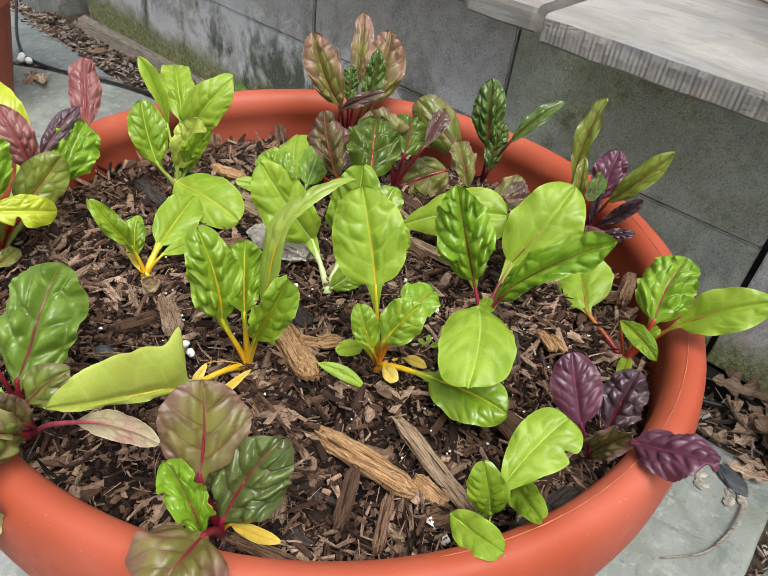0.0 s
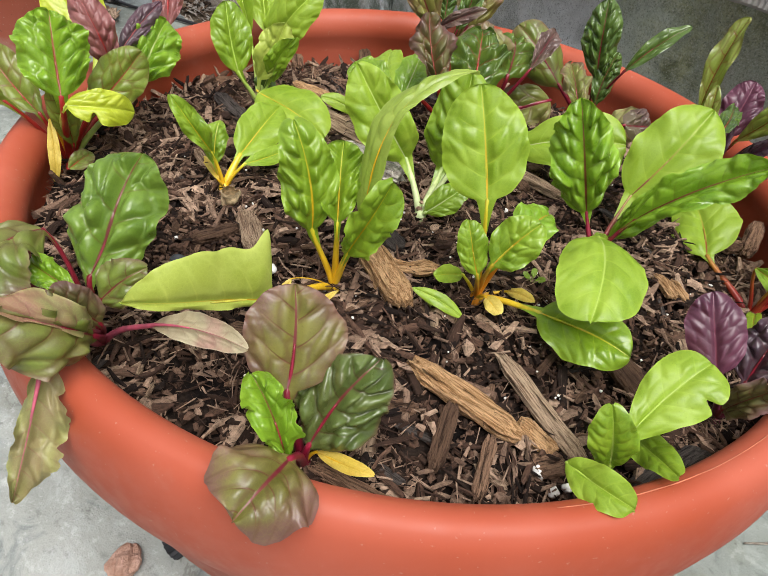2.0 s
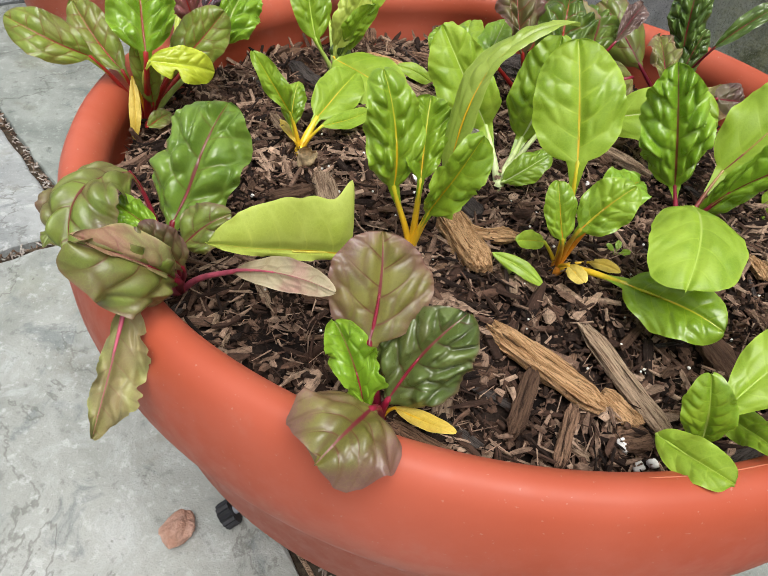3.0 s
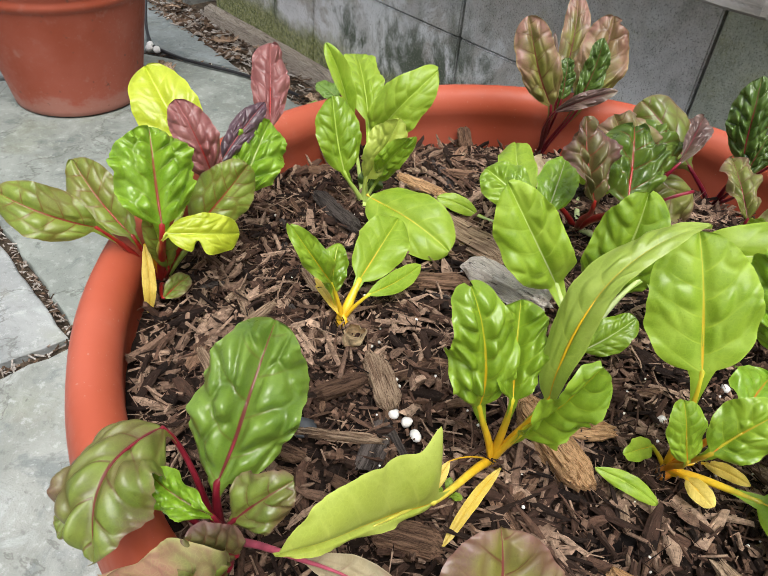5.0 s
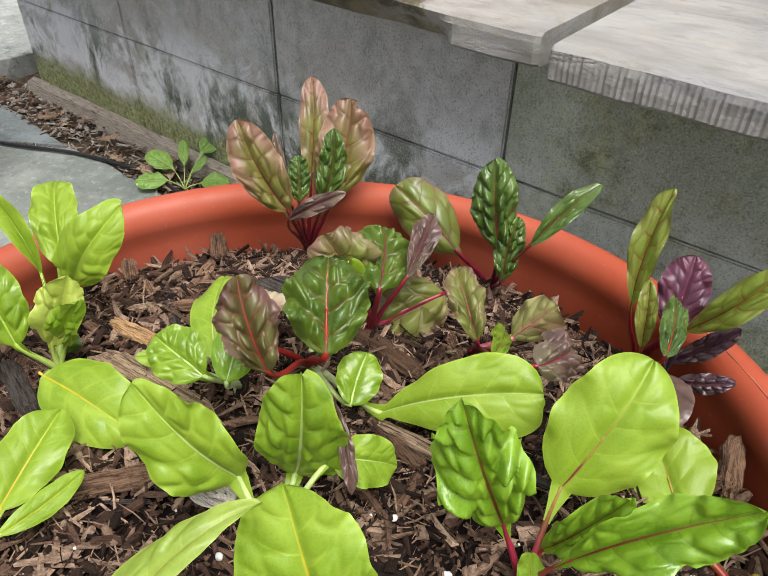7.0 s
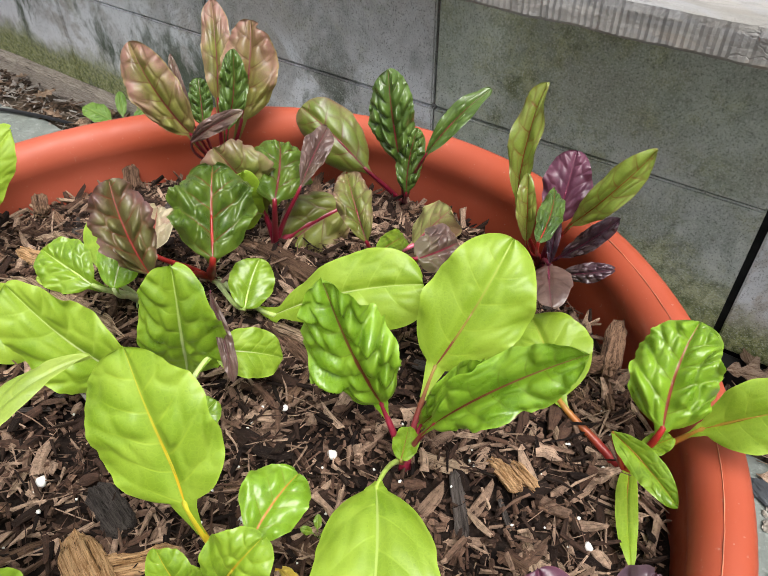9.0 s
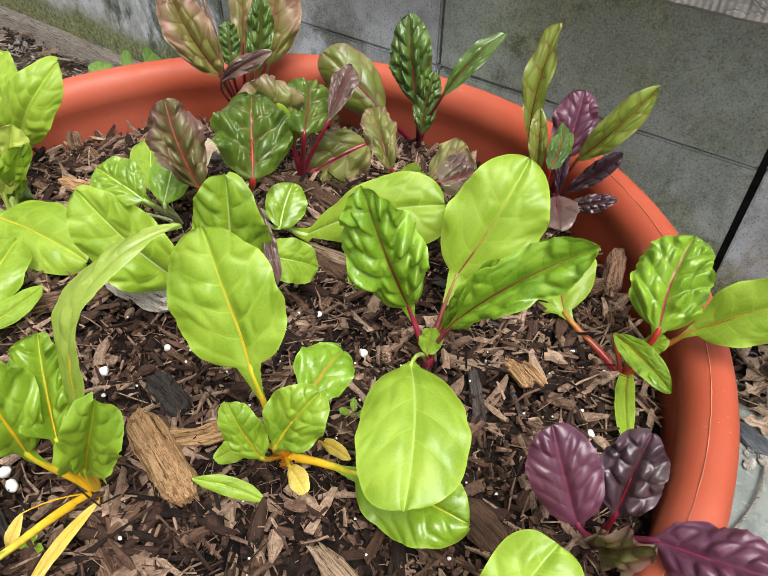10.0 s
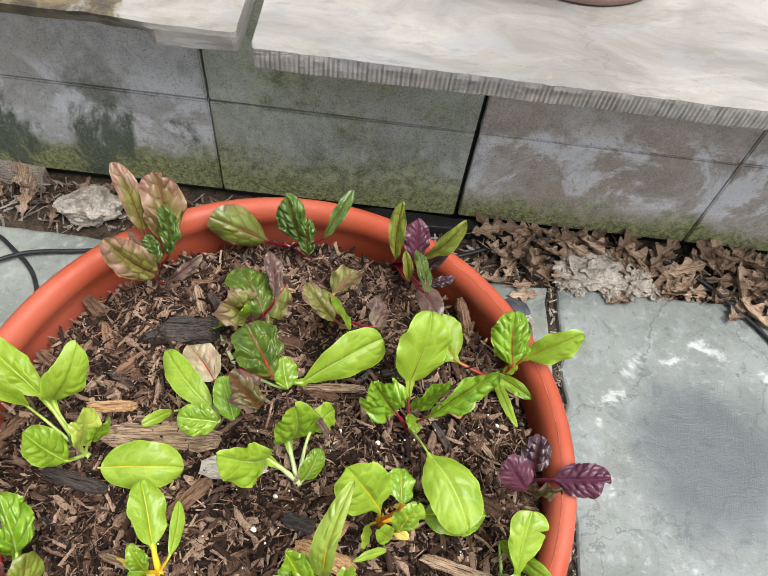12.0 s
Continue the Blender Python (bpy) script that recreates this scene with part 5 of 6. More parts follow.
leaf(plant, "palepurple", "crimson", "lance", (-0.004, 0.189, 0.394), (-0.011, 0.200, 0.436), 0.008, (0.04, -0.90, 0.44), tail=0.6)

plant = chard(0.011, 0.070, "chard with a crinkled green leaf and vivid red veins", "red")
leaf(plant, "veined", "red", "disc", (0.023, 0.027, 0.406), (0.025, 0.063, 0.436), 0.038, (0.06, -0.81, 0.59), pucker=1.3, thick=0.0026, fold=0.1, cup=0.4, side_veins=4, tail=0.15)
leaf(plant, "bronzered", "red", "oval", (-0.001, 0.005, 0.418), (-0.012, 0.025, 0.454), 0.030, (0.22, -0.76, 0.62), pucker=1.1, fold=0.7, ripple=0.2, rag=0.15, tail=0.15)
leaf(plant, "lime", "pale", "oval", (0.019, 0.122, 0.357), (0.035, 0.090, 0.412), 0.030, (0.11, -0.81, 0.57), tail=0.15)
leaf(plant, "green", "pale", "oval", (0.034, 0.022, 0.376), (0.043, 0.043, 0.391), 0.022, (0.11, -0.71, 0.70), tail=0.15)
leaf(plant, "lime", "pale", "spoon", (0.048, 0.022, 0.370), (0.121, 0.005, 0.398), 0.038, (-0.14, -0.66, 0.74), arch=0.08, cup=0.3, bite=(0.985, 1, 0.4, 0.02), tail=0.3)
leaf(plant, "pinkpale", "red", "round", (-0.015, 0.058, 0.389), (-0.016, 0.098, 0.390), 0.029, (-0.04, -0.69, 0.73), pucker=0.8, tail=0.15)

plant = chard(0.047, 0.102, "chard with crumpled bronze leaves and magenta stalks", "magenta")
leaf(plant, "veined", "crimson", "disc", (0.051, 0.088, 0.396), (0.056, 0.130, 0.414), 0.037, (0.06, -0.82, 0.56), pucker=1.6, fold=0.1, cup=0.5, curl=0.4, tail=0.15)
leaf(plant, "palebronze", "magenta", "oval", (0.042, 0.104, 0.379), (0.022, 0.098, 0.424), 0.038, (0.11, -0.82, 0.57), pucker=0.9, fold=0.5, ripple=0.18, rag=0.2, tail=0.15)
leaf(plant, "palepurple", "magenta", "lance", (0.066, 0.090, 0.402), (0.084, 0.126, 0.419), 0.021, (0.00, -0.83, 0.55), fold=0.8, tail=0.15)
leaf(plant, "palebronze", "magenta", "round", (0.092, 0.117, 0.368), (0.052, 0.100, 0.352), 0.042, (0.02, -0.77, 0.63), pucker=0.8, ripple=0.14, tail=0.15)

plant = chard(0.139, 0.183, "magenta-stalked chard with blistered dark leaves at the rim", "magenta")
leaf(plant, "oldbronze", "magenta", "disc", (0.110, 0.183, 0.353), (0.068, 0.212, 0.389), 0.037, (-0.06, -0.86, 0.51), pucker=0.4, fold=-0.15, cup=0.5, tail=0.15)
leaf(plant, "dark", "magenta", "lance", (0.130, 0.148, 0.378), (0.123, 0.158, 0.436), 0.027, (-0.16, -0.86, 0.49), pucker=1.6, cup=0.45, fold=0.1, ripple=0.12, tail=0.15)
leaf(plant, "dark", "magenta", "lance", (0.133, 0.139, 0.360), (0.141, 0.151, 0.400), 0.020, (-0.14, -0.82, 0.56), pucker=1.5, cup=0.45, tail=0.15)
leaf(plant, "dark", "magenta", "lance", (0.143, 0.126, 0.396), (0.181, 0.133, 0.433), 0.014, (-0.26, -0.83, 0.49), pucker=0.5, fold=0.6, twist=0.6, tail=0.15)

plant = chard(0.107, 0.085, "low stunted chard with bronze crumpled leaves", "magenta")
leaf(plant, "palebronze", "magenta", "oval", (0.098, 0.047, 0.394), (0.091, 0.079, 0.418), 0.023, (-0.05, -0.78, 0.62), pucker=1.0, fold=0.7, ripple=0.16, curl=0.5, tail=0.15)
leaf(plant, "pinkgreen", "pink", "round", (0.130, 0.090, 0.354), (0.150, 0.083, 0.384), 0.026, (-0.20, -0.70, 0.70), fold=-0.35, cup=0.45, thick=0.003, ripple=0.12, tail=0.15)
leaf(plant, "palepurple", "magenta", "oval", (0.120, 0.016, 0.405), (0.152, 0.040, 0.398), 0.024, (-0.19, -0.72, 0.66), pucker=1.4, cup=0.6, curl=0.8, tail=0.15)
leaf(plant, "green", "magenta", "oval", (0.102, 0.028, 0.401), (0.129, 0.106, 0.348), 0.013, (-0.11, -0.74, 0.67), pucker=0.8, tail=0.15)

plant = chard(0.221, 0.108, "chard with purple and olive leaves on red stalks", "red")
leaf(plant, "olive", "red", "lance", (0.184, 0.069, 0.397), (0.194, 0.080, 0.460), 0.019, (-0.34, -0.77, 0.54), fold=0.85, twist=0.9, ripple=0.14, tail=0.15)
leaf(plant, "purple", "purple", "oval", (0.207, 0.064, 0.384), (0.217, 0.079, 0.420), 0.026, (-0.38, -0.72, 0.58), pucker=0.5, tail=0.15)
leaf(plant, "olive", "red", "lance", (0.215, 0.061, 0.384), (0.240, 0.041, 0.440), 0.020, (-0.43, -0.73, 0.54), fold=0.8, ripple=0.10, tail=0.15)
leaf(plant, "olive", "red", "lance", (0.185, 0.048, 0.385), (0.182, 0.054, 0.423), 0.013, (-0.30, -0.78, 0.55), fold=0.8, tail=0.15)
leaf(plant, "dark", "red", "lance", (0.178, 0.015, 0.410), (0.200, 0.058, 0.411), 0.013, (-0.34, -0.72, 0.61), pucker=1, tail=0.15)
leaf(plant, "darkpurple", "purple", "lance", (0.197, 0.039, 0.375), (0.199, 0.050, 0.404), 0.011, (-0.34, -0.69, 0.63), fold=1, tail=0.15)
leaf(plant, "darkpurple", "purple", "lance", (0.214, 0.063, 0.359), (0.235, 0.048, 0.395), 0.014, (-0.39, -0.68, 0.62), fold=0.8, tail=0.15)
leaf(plant, "darkpurple", "purple", "lance", (0.208, 0.044, 0.362), (0.227, 0.027, 0.378), 0.012, (-0.38, -0.64, 0.66), tail=0.15)
leaf(plant, "palepurple", "purple", "round", (0.197, 0.040, 0.373), (0.185, 0.002, 0.382), 0.024, (-0.33, -0.64, 0.69), pucker=0.2, fold=0.05, cup=0.2, tail=0.15)

plant = chard(-0.001, -0.045, "pale green chard with broad smooth leaves", "pale")
leaf(plant, "lime", "pale", "round", (-0.014, -0.022, 0.382), (-0.048, -0.020, 0.436), 0.038, (-0.04, -0.74, 0.68), pucker=0.5, ripple=0.09, fold=0.35, lop=(1.0, 0.8), tail=0.6, wing=0.3)
leaf(plant, "green", "pale", "oval", (0.009, -0.016, 0.375), (0.015, -0.020, 0.440), 0.039, (-0.11, -0.69, 0.72), pucker=0.5, cup=0.3, tail=0.6)
leaf(plant, "lime", "pale", "oval", (0.026, -0.026, 0.398), (0.054, -0.020, 0.383), 0.023, (0.02, -0.61, 0.79), tail=0.6)
leaf(plant, "palepurple", "purple", "lance", (0.027, -0.013, 0.419), (0.034, -0.040, 0.392), 0.009, (0.15, -0.71, 0.69), base=(0.027, -0.012, 0.420), fold=0.9, thick=0.0005, tail=0)
leaf(plant, "green", "pale", "oval", (0.002, -0.048, 0.363), (0.024, -0.040, 0.382), 0.017, (-0.21, -0.70, 0.68), tail=0.6)

plant = chard(-0.025, 0.054, "small pale-stalked chard with green spoon-shaped leaves", "pale")
leaf(plant, "green", "pale", "oval", (-0.032, 0.018, 0.403), (-0.056, 0.035, 0.413), 0.026, (0.05, -0.75, 0.66), tail=0.5)
leaf(plant, "lime", "pale", "oval", (-0.030, 0.036, 0.395), (-0.034, 0.100, 0.398), 0.023, (0.02, -0.78, 0.62), tail=0.5)
leaf(plant, "mid", "pale", "round", (-0.021, 0.013, 0.404), (-0.013, 0.041, 0.423), 0.021, (-0.02, -0.76, 0.65), pucker=0.4, tail=0.5)
leaf(plant, "lime", "pale", "lance", (-0.053, 0.066, 0.361), (-0.080, 0.065, 0.371), 0.011, (0.02, -0.77, 0.64), tail=0.5)

for sx, sy in ((0.064, -0.094), (-0.062, -0.140)):
    plant = thing("seedling", (sx, sy, soil_height(sx, sy)), "tiny green seedling sprouting from the mulch", "seedling", "seedlings in the planter")
    for dx, dy in ((0.006, -0.003), (-0.006, 0.001), (0.001, 0.006)):
        leaf(plant, "green", "green", "oval", (sx + dx * 0.3, sy + dy * 0.3, soil_height(sx, sy) + 0.007), (sx + dx, sy + dy, soil_height(sx, sy) + 0.010), 0.0035, (0, -0.5, 0.85), thick=0.0006)

plant = thing("loose_leaf", (0.012, -0.123, 0.354), "loose pale green leaf lying on the mulch", "leaf")
leaf(plant, "lime", "green", "lance", (-0.002, -0.123, 0.368), (0.025, -0.131, 0.360), 0.008, (-0.08, -0.66, 0.75), tail=0.15)


# ---- round the planter: litter, stones, hoses, a weed ----
def dry_leaf_mesh(seed):
    """A curled, lobed oak leaf."""
    rng = random.Random(seed)
    bm = bmesh.new()
    rows, cols = 15, 7
    grid = []
    curl, roll = rng.uniform(0.4, 1.5), rng.uniform(-0.5, 0.5)
    for i in range(rows):
        s = i / (rows - 1)
        lobes = 0.62 + 0.38 * math.sin(s * 6.28 * 3.2 + seed)
        half = (0.004 + 0.36 * math.sin(math.pi * s ** 0.8) * lobes) * 0.055 + 0.0006
        row = []
        for j in range(cols):
            v = 2 * j / (cols - 1) - 1
            ang = v * curl
            y = half * math.sin(ang) / max(0.3, math.sin(curl)) if curl < 1.5 else half * v
            z = half * (1 - math.cos(ang)) * 1.2 + 0.02 * roll * (s - 0.5) ** 2 * 4 + 0.003 * noise.noise(Vector((s * 5, v * 2, seed)))
            row.append(bm.verts.new(((s - 0.5) * 0.075, y, z)))
        grid.append(row)
    for a, b in zip(grid, grid[1:]):
        for j in range(cols - 1):
            bm.faces.new((a[j], a[j + 1], b[j + 1], b[j]))
    add_tube(bm, [(-0.055, 0, 0.001), (-0.037, 0, 0.0), (0.03, 0, 0.001)], [0.0008, 0.0007, 0.0003], 4)
    bmesh.ops.recalc_face_normals(bm, faces=bm.faces)
    me = bpy.data.meshes.new("dry_leaf")
    bm.to_mesh(me)
    bm.free()
    me.materials.append(DRY_LEAF)
    return me


def build_litter():
    rng = random.Random(91)
    meshes = [dry_leaf_mesh(k) for k in range(7)]
    spots = []
    for _ in range(160):
        spots.append((rng.uniform(0.86, 1.75), abs(rng.gauss(0.05, 0.036)), 1.0))
    for _ in range(30):
        spots.append((rng.uniform(-0.30, 0.24), rng.uniform(0.03, 0.10), 0.85))
    for _ in range(10):
        spots.append((rng.uniform(-0.95, -0.3), rng.uniform(0.03, 0.1), 0.6))
    for a, o in ((-0.60, 0.262), (-0.575, 0.25), (1.285, 0.135), (0.875, 0.124), (0.905, 0.100), (0.885, 0.075), (0.93, 0.125), (0.85, 0.095), (0.915, 0.055), (0.945, 0.09)):
        spots.append((a, o, 0.9))
    for k, (a, o, size) in enumerate(spots):
        ob = shared("dry_leaf", meshes[k % 7])
        tagged(ob, "curled dry brown oak leaf on the ground by the wall", "dead leaf", "fallen leaves by the wall")
        m = wall_pose(a, max(0.02, o), 0.006 + rng.uniform(0, 0.016) * (o < 0.1), rng.uniform(0, 360))
        ob.matrix_basis = m @ pose(0, 0, 0, rng.uniform(-35, 35), rng.uniform(-25, 25), 0) @ Matrix.Scale(size * rng.uniform(0.6, 1.1), 4)
    bm = bmesh.new()
    bm.loops.layers.uv.new("UVMap")
    for _ in range(3600):
        a = rng.uniform(-1.3, 1.9)
        o = rng.uniform(0.012, 0.115 if a > -0.95 else 0.09)
        p = wall_place(a, o, rng.uniform(-0.012, 0.006))
        shard(bm, pose(*p, rng.uniform(-25, 25), rng.uniform(-25, 25), rng.uniform(0, 360)), rng.uniform(0.007, 0.035), rng.uniform(0.002, 0.008), rng.uniform(0.0015, 0.004), rng, 1)
    for _ in range(420):
        a = rng.uniform(-1.15, -0.55)
        p = wall_place(a, rng.uniform(0.01, 0.11), rng.uniform(-0.006, 0.003))
        shard(bm, pose(*p, 0, 0, rng.uniform(0, 360)), rng.uniform(0.008, 0.02), rng.uniform(0.006, 0.012), 0.007, rng, 2)
    tagged(part("wood_litter", bm, LITTER, smooth=False), "brown wood chips and pebbles strewn along the wall's foot", "litter", kind="stuff")


def stone(name, along, out, size, material, label, seed, turn=0, rough=0.25, z=None):
    ob = tagged(part(name, lump(size, seed, 4, rough, 2.2 if rough < 0.4 else 3.5), material, smooth=False), label, "stone")
    ob.matrix_basis = wall_pose(along, out, size[2] * 0.7 if z is None else z, turn)
    return ob


def build_stones():
    for k, (along, out, long, deep, high) in enumerate(((1.045, 0.085, 0.055, 0.034, 0.016), (1.118, 0.098, 0.030, 0.024, 0.012), (1.000, 0.100, 0.022, 0.020, 0.010), (1.075, 0.118, 0.020, 0.014, 0.008), (1.150, 0.112, 0.014, 0.011, 0.007), (1.020, 0.122, 0.012, 0.010, 0.006))):
        stone("concrete_lump", along, out, (long, deep, high), PALE_LUMP, "crumbling pale lump of concrete among dead leaves", 3 + 1.7 * k, 5 + 31 * k, 0.55)
    stone("rock", 0.200, 0.075, (0.048, 0.032, 0.026), PALE_LUMP, "pale rough rock by the wall's foot", 8, 10, 0.3)
    stone("slate_chip", 0.916, 0.168, (0.022, 0.012, 0.005), SLATE, "dark flat chip of slate on the paving", 12, -25)
    rng = random.Random(19)
    for k in range(14):
        size = rng.uniform(0.002, 0.006)
        stone("stone_crumb", rng.uniform(0.86, 0.94), rng.gauss(0.188, 0.010), (size * 1.6, size, size * 0.5), PALE_LUMP, "crumb of broken stone at the flagstone's edge", 50 + k, rng.uniform(0, 180), 0.4)
    ob = tagged(part("pebble", lump((0.006, 0.005, 0.004), 44, 3, 0.25, 1.4), SLATE), "small dark grey pebble on the mulch", "stone")
    ob.matrix_basis = pose(-0.127, -0.113, soil_height(-0.127, -0.113) + 0.003)
    ob = tagged(part("pebble", lump((0.018, 0.013, 0.011), 21, 3, 0.3, 1.4), PINK_STONE, smooth=False), "pinkish angular granite pebble on the flagstone", "stone")
    ob.matrix_basis = pose(-0.205, -0.128, 0.009, 0, 10, 75)
    rng = random.Random(5)
    for k in range(3):
        ob = tagged(part("white_pebble", lump((0.009, 0.008, 0.008), 30 + k, 2, 0.15), WHITE_PLASTIC), "small white pebble beside the flower pot", "stone", "white pebbles")
        ob.matrix_basis = wall_pose(-0.715 + 0.016 * k, 0.225 + 0.010 * (k % 2), 0.008)


def cable(name, points, radius, label, material=BLACK_RUBBER):
    pts = [wall_place(*p) for p in points]
    return tagged(part(name, tube(spline(pts, 8), radius, 8), material), label, "hose")


def build_hoses():
    cable("irrigation_hose", ((-0.715, 0.222, 0.006), (-0.60, 0.195, 0.006), (-0.45, 0.125, 0.006), (-0.275, 0.092, 0.008), (-0.139, 0.103, 0.008), (0.037, 0.133, 0.006), (0.107, 0.171, 0.006), (0.16, 0.225, 0.006), (0.20, 0.33, 0.006)), 0.0035, "thin black irrigation hose lying on the paving")
    cable("irrigation_hose", ((0.30, 0.14, 0.006), (0.206, 0.158, 0.006), (0.107, 0.186, 0.010), (0.014, 0.272, 0.006), (-0.004, 0.356, 0.006), (0.04, 0.427, 0.006), (0.16, 0.50, 0.006), (0.30, 0.52, 0.006)), 0.0035, "thin black irrigation hose lying on the paving")
    cable("irrigation_hose", ((-0.715, 0.222, 0.008), (-0.80, 0.19, 0.03), (-0.90, 0.12, 0.10), (-1.02, 0.0, 0.15), (-1.10, -0.12, 0.14)), 0.0035, "thin black hose rising from the paving past the wall's end")
    cable("irrigation_hose", ((0.70, 0.13, 0.005), (0.76, 0.105, 0.006), (0.83, 0.079, 0.010), (0.95, 0.03, 0.012), (1.10, 0.025, 0.010), (1.22, 0.07, 0.012), (1.289, 0.13, 0.008), (1.333, 0.181, 0.006), (1.40, 0.30, 0.005)), 0.0035, "thin black irrigation hose among dead leaves")
    cable("wire", ((0.52, -0.40, 0.441), (0.595, -0.33, 0.442), (0.67, -0.30, 0.441), (0.747, -0.27, 0.442), (0.80, -0.25, 0.445)), 0.003, "thin black wire lying on the coping")
    # tap knob poking out under the rim
    knob = thing("hose_tap", (-0.163, -0.101, 0.012), "black ribbed tap knob on a grey stem beside the planter", "tap", turn=(0, 62, 35))
    bm = bmesh.new()
    ring = []
    for level in (0.0, 0.012):
        ring.append([bm.verts.new(((0.0125 if k % 2 else 0.0108) * math.cos(k * math.pi / 14), (0.0125 if k % 2 else 0.0108) * math.sin(k * math.pi / 14), level)) for k in range(28)])
    for k in range(28):
        bm.faces.new((ring[0][k], ring[0][(k + 1) % 28], ring[1][(k + 1) % 28], ring[1][k]))
    bm.faces.new(ring[0][::-1])
    bm.faces.new(ring[1])
    ob = part("knob", bm, BLACK_RUBBER, knob, smooth=False)
    ob.location = (0, 0, -0.012)
    part("stem", tube([(0, 0, 0), (0, 0, 0.045)], 0.004, 12), GREY_PLASTIC, knob, "grey plastic stem")
    a = [Vector((-0.150, -0.085, 0.004)), Vector((-0.118, -0.108, 0.006)), Vector((-0.085, -0.137, 0.005)), Vector((-0.05, -0.18, 0.004))]
    tagged(part("twig", tube(spline(a, 6), [0.0022] * 19, 7), BARK_GREY), "thin brown twig lying in the paving joint", "twig")


def build_twigs():
    rng = random.Random(64)
    for pts in (((0.512, -0.28, 0.441), (0.535, -0.20, 0.444), (0.555, -0.12, 0.440), (0.57, -0.09, 0.439)), ((0.60, -0.20, 0.439), (0.68, -0.15, 0.441), (0.76, -0.13, 0.440)), ((0.545, -0.36, 0.441), (0.60, -0.38, 0.443), (0.68, -0.43, 0.440))):
        line = spline([wall_place(*q) for q in pts], 6)
        bm = tube(line, [0.0022 - 0.0014 * k / len(line) for k in range(len(line))], 6)
        for k in (5, 9, 13):
            if k < len(line):
                tip = line[k] + Vector((rng.uniform(-0.03, 0.03), rng.uniform(-0.03, 0.03), 0.004))
                add_tube(bm, [line[k], (line[k] + tip) / 2 + Vector((0, 0, 0.003)), tip], [0.0011, 0.0009, 0.0004], 5)
        tagged(part("dry_twig", bm, BARK_GREY), "thin dry branching twig lying on the coping", "twig", "twigs on the coping")
    line = spline([Vector((0.496, 0.048, 0.004)), Vector((0.483, 0.031, 0.006)), Vector((0.463, 0.011, 0.005)), Vector((0.433, -0.010, 0.004)), Vector((0.409, -0.017, 0.003)), Vector((0.375, -0.021, 0.002))], 6)
    tagged(part("dry_twig", tube(line, [0.0021 - 0.0011 * k / len(line) for k in range(len(line))], 6), BOARD_WOOD), "thin bent dry twig lying on the flagstone", "twig")
    bm = bmesh.new()
    for _ in range(26):
        a = wall_place(0.775 + rng.gauss(0, 0.006), -0.085 + rng.gauss(0, 0.01), 0.439)
        b = a + ALONG * rng.uniform(-0.055, -0.01) + OUT * rng.uniform(-0.025, 0.03) + Vector((0, 0, rng.uniform(0.002, 0.02)))
        add_tube(bm, [a, (a + b) / 2 + Vector((0, 0, 0.008)), b], [0.0012, 0.0009, 0.0004], 5)
    tagged(part("dry_root_tuft", bm, BARK_GREY), "tuft of dry grey roots beside the pot on the coping", "roots")


def build_weed():
    weed = thing("weed", (-0.262, 0.895, 0.0), "small green broad-leaved weed growing by the wall's foot", "weed")
    origin = (-0.262, 0.895)
    for dx, dy, h, lx, ly, lz, w in ((0.03, 0.05, 0.05, 0.065, 0.085, 0.085, 0.042), (-0.025, 0.03, 0.03, -0.07, 0.05, 0.05, 0.038), (-0.03, 0.0, 0.02, -0.085, -0.005, 0.02, 0.036), (0.012, -0.03, 0.015, 0.02, -0.075, 0.012, 0.024), (0.035, -0.012, 0.02, 0.085, -0.02, 0.022, 0.036), (0.0, 0.025, 0.04, -0.005, 0.06, 0.07, 0.02), (0.018, 0.012, 0.03, 0.04, 0.03, 0.05, 0.016)):
        leaf(weed, "weed", "green", "oval", (origin[0] + dx, origin[1] + dy, h), (origin[0] + lx, origin[1] + ly, lz), w, (0.1, -0.5, 0.85), thick=0.001)


build_joint_dirt()
build_litter()
build_stones()
build_hoses()
build_twigs()
build_weed()


# ---- soil and bark mulch in the planter ----
def build_soil():
    bm = bmesh.new()
    rings = [[bm.verts.new((0, 0, soil_height(0, 0)))]]
    for i in range(1, 61):
        r = 0.2405 * i / 60
        ring = []
        for k in range(180):
            a = 2 * math.pi * k / 180
            x, y = r * math.cos(a), r * math.sin(a)
            z = soil_height(x, y) - 0.004 + 0.0035 * noise.noise(Vector((x * 45, y * 45, 0))) + 0.0025 * noise.noise(Vector((x * 160, y * 160, 4)))
            ring.append(bm.verts.new((x, y, z)))
        rings.append(ring)
    for k in range(180):
        bm.faces.new((rings[0][0], rings[1][k], rings[1][(k + 1) % 180]))
    for a, b in zip(rings[1:], rings[2:]):
        for k in range(180):
            bm.faces.new((a[k], b[k], b[(k + 1) % 180], a[(k + 1) % 180]))
    return tagged(part("potting_soil", bm, SOIL), "dark crumbly potting soil filling the planter", "soil")


def crumbly(x, y):
    """How far a spot is bare crumbs of soil rather than bark, 0 to 1."""
    return min(1, max(0, 0.45 + 2.6 * (noise.noise(Vector((x * 15, y * 15, 9))) + 0.4 * noise.noise(Vector((x * 47, y * 47, 4))))))


def on_soil(x, y, lift, rng, tilt=14, yaw=None):
    return pose(x, y, soil_height(x, y) + lift, rng.uniform(-tilt, tilt), rng.uniform(-tilt, tilt), rng.uniform(0, 360) if yaw is None else yaw)


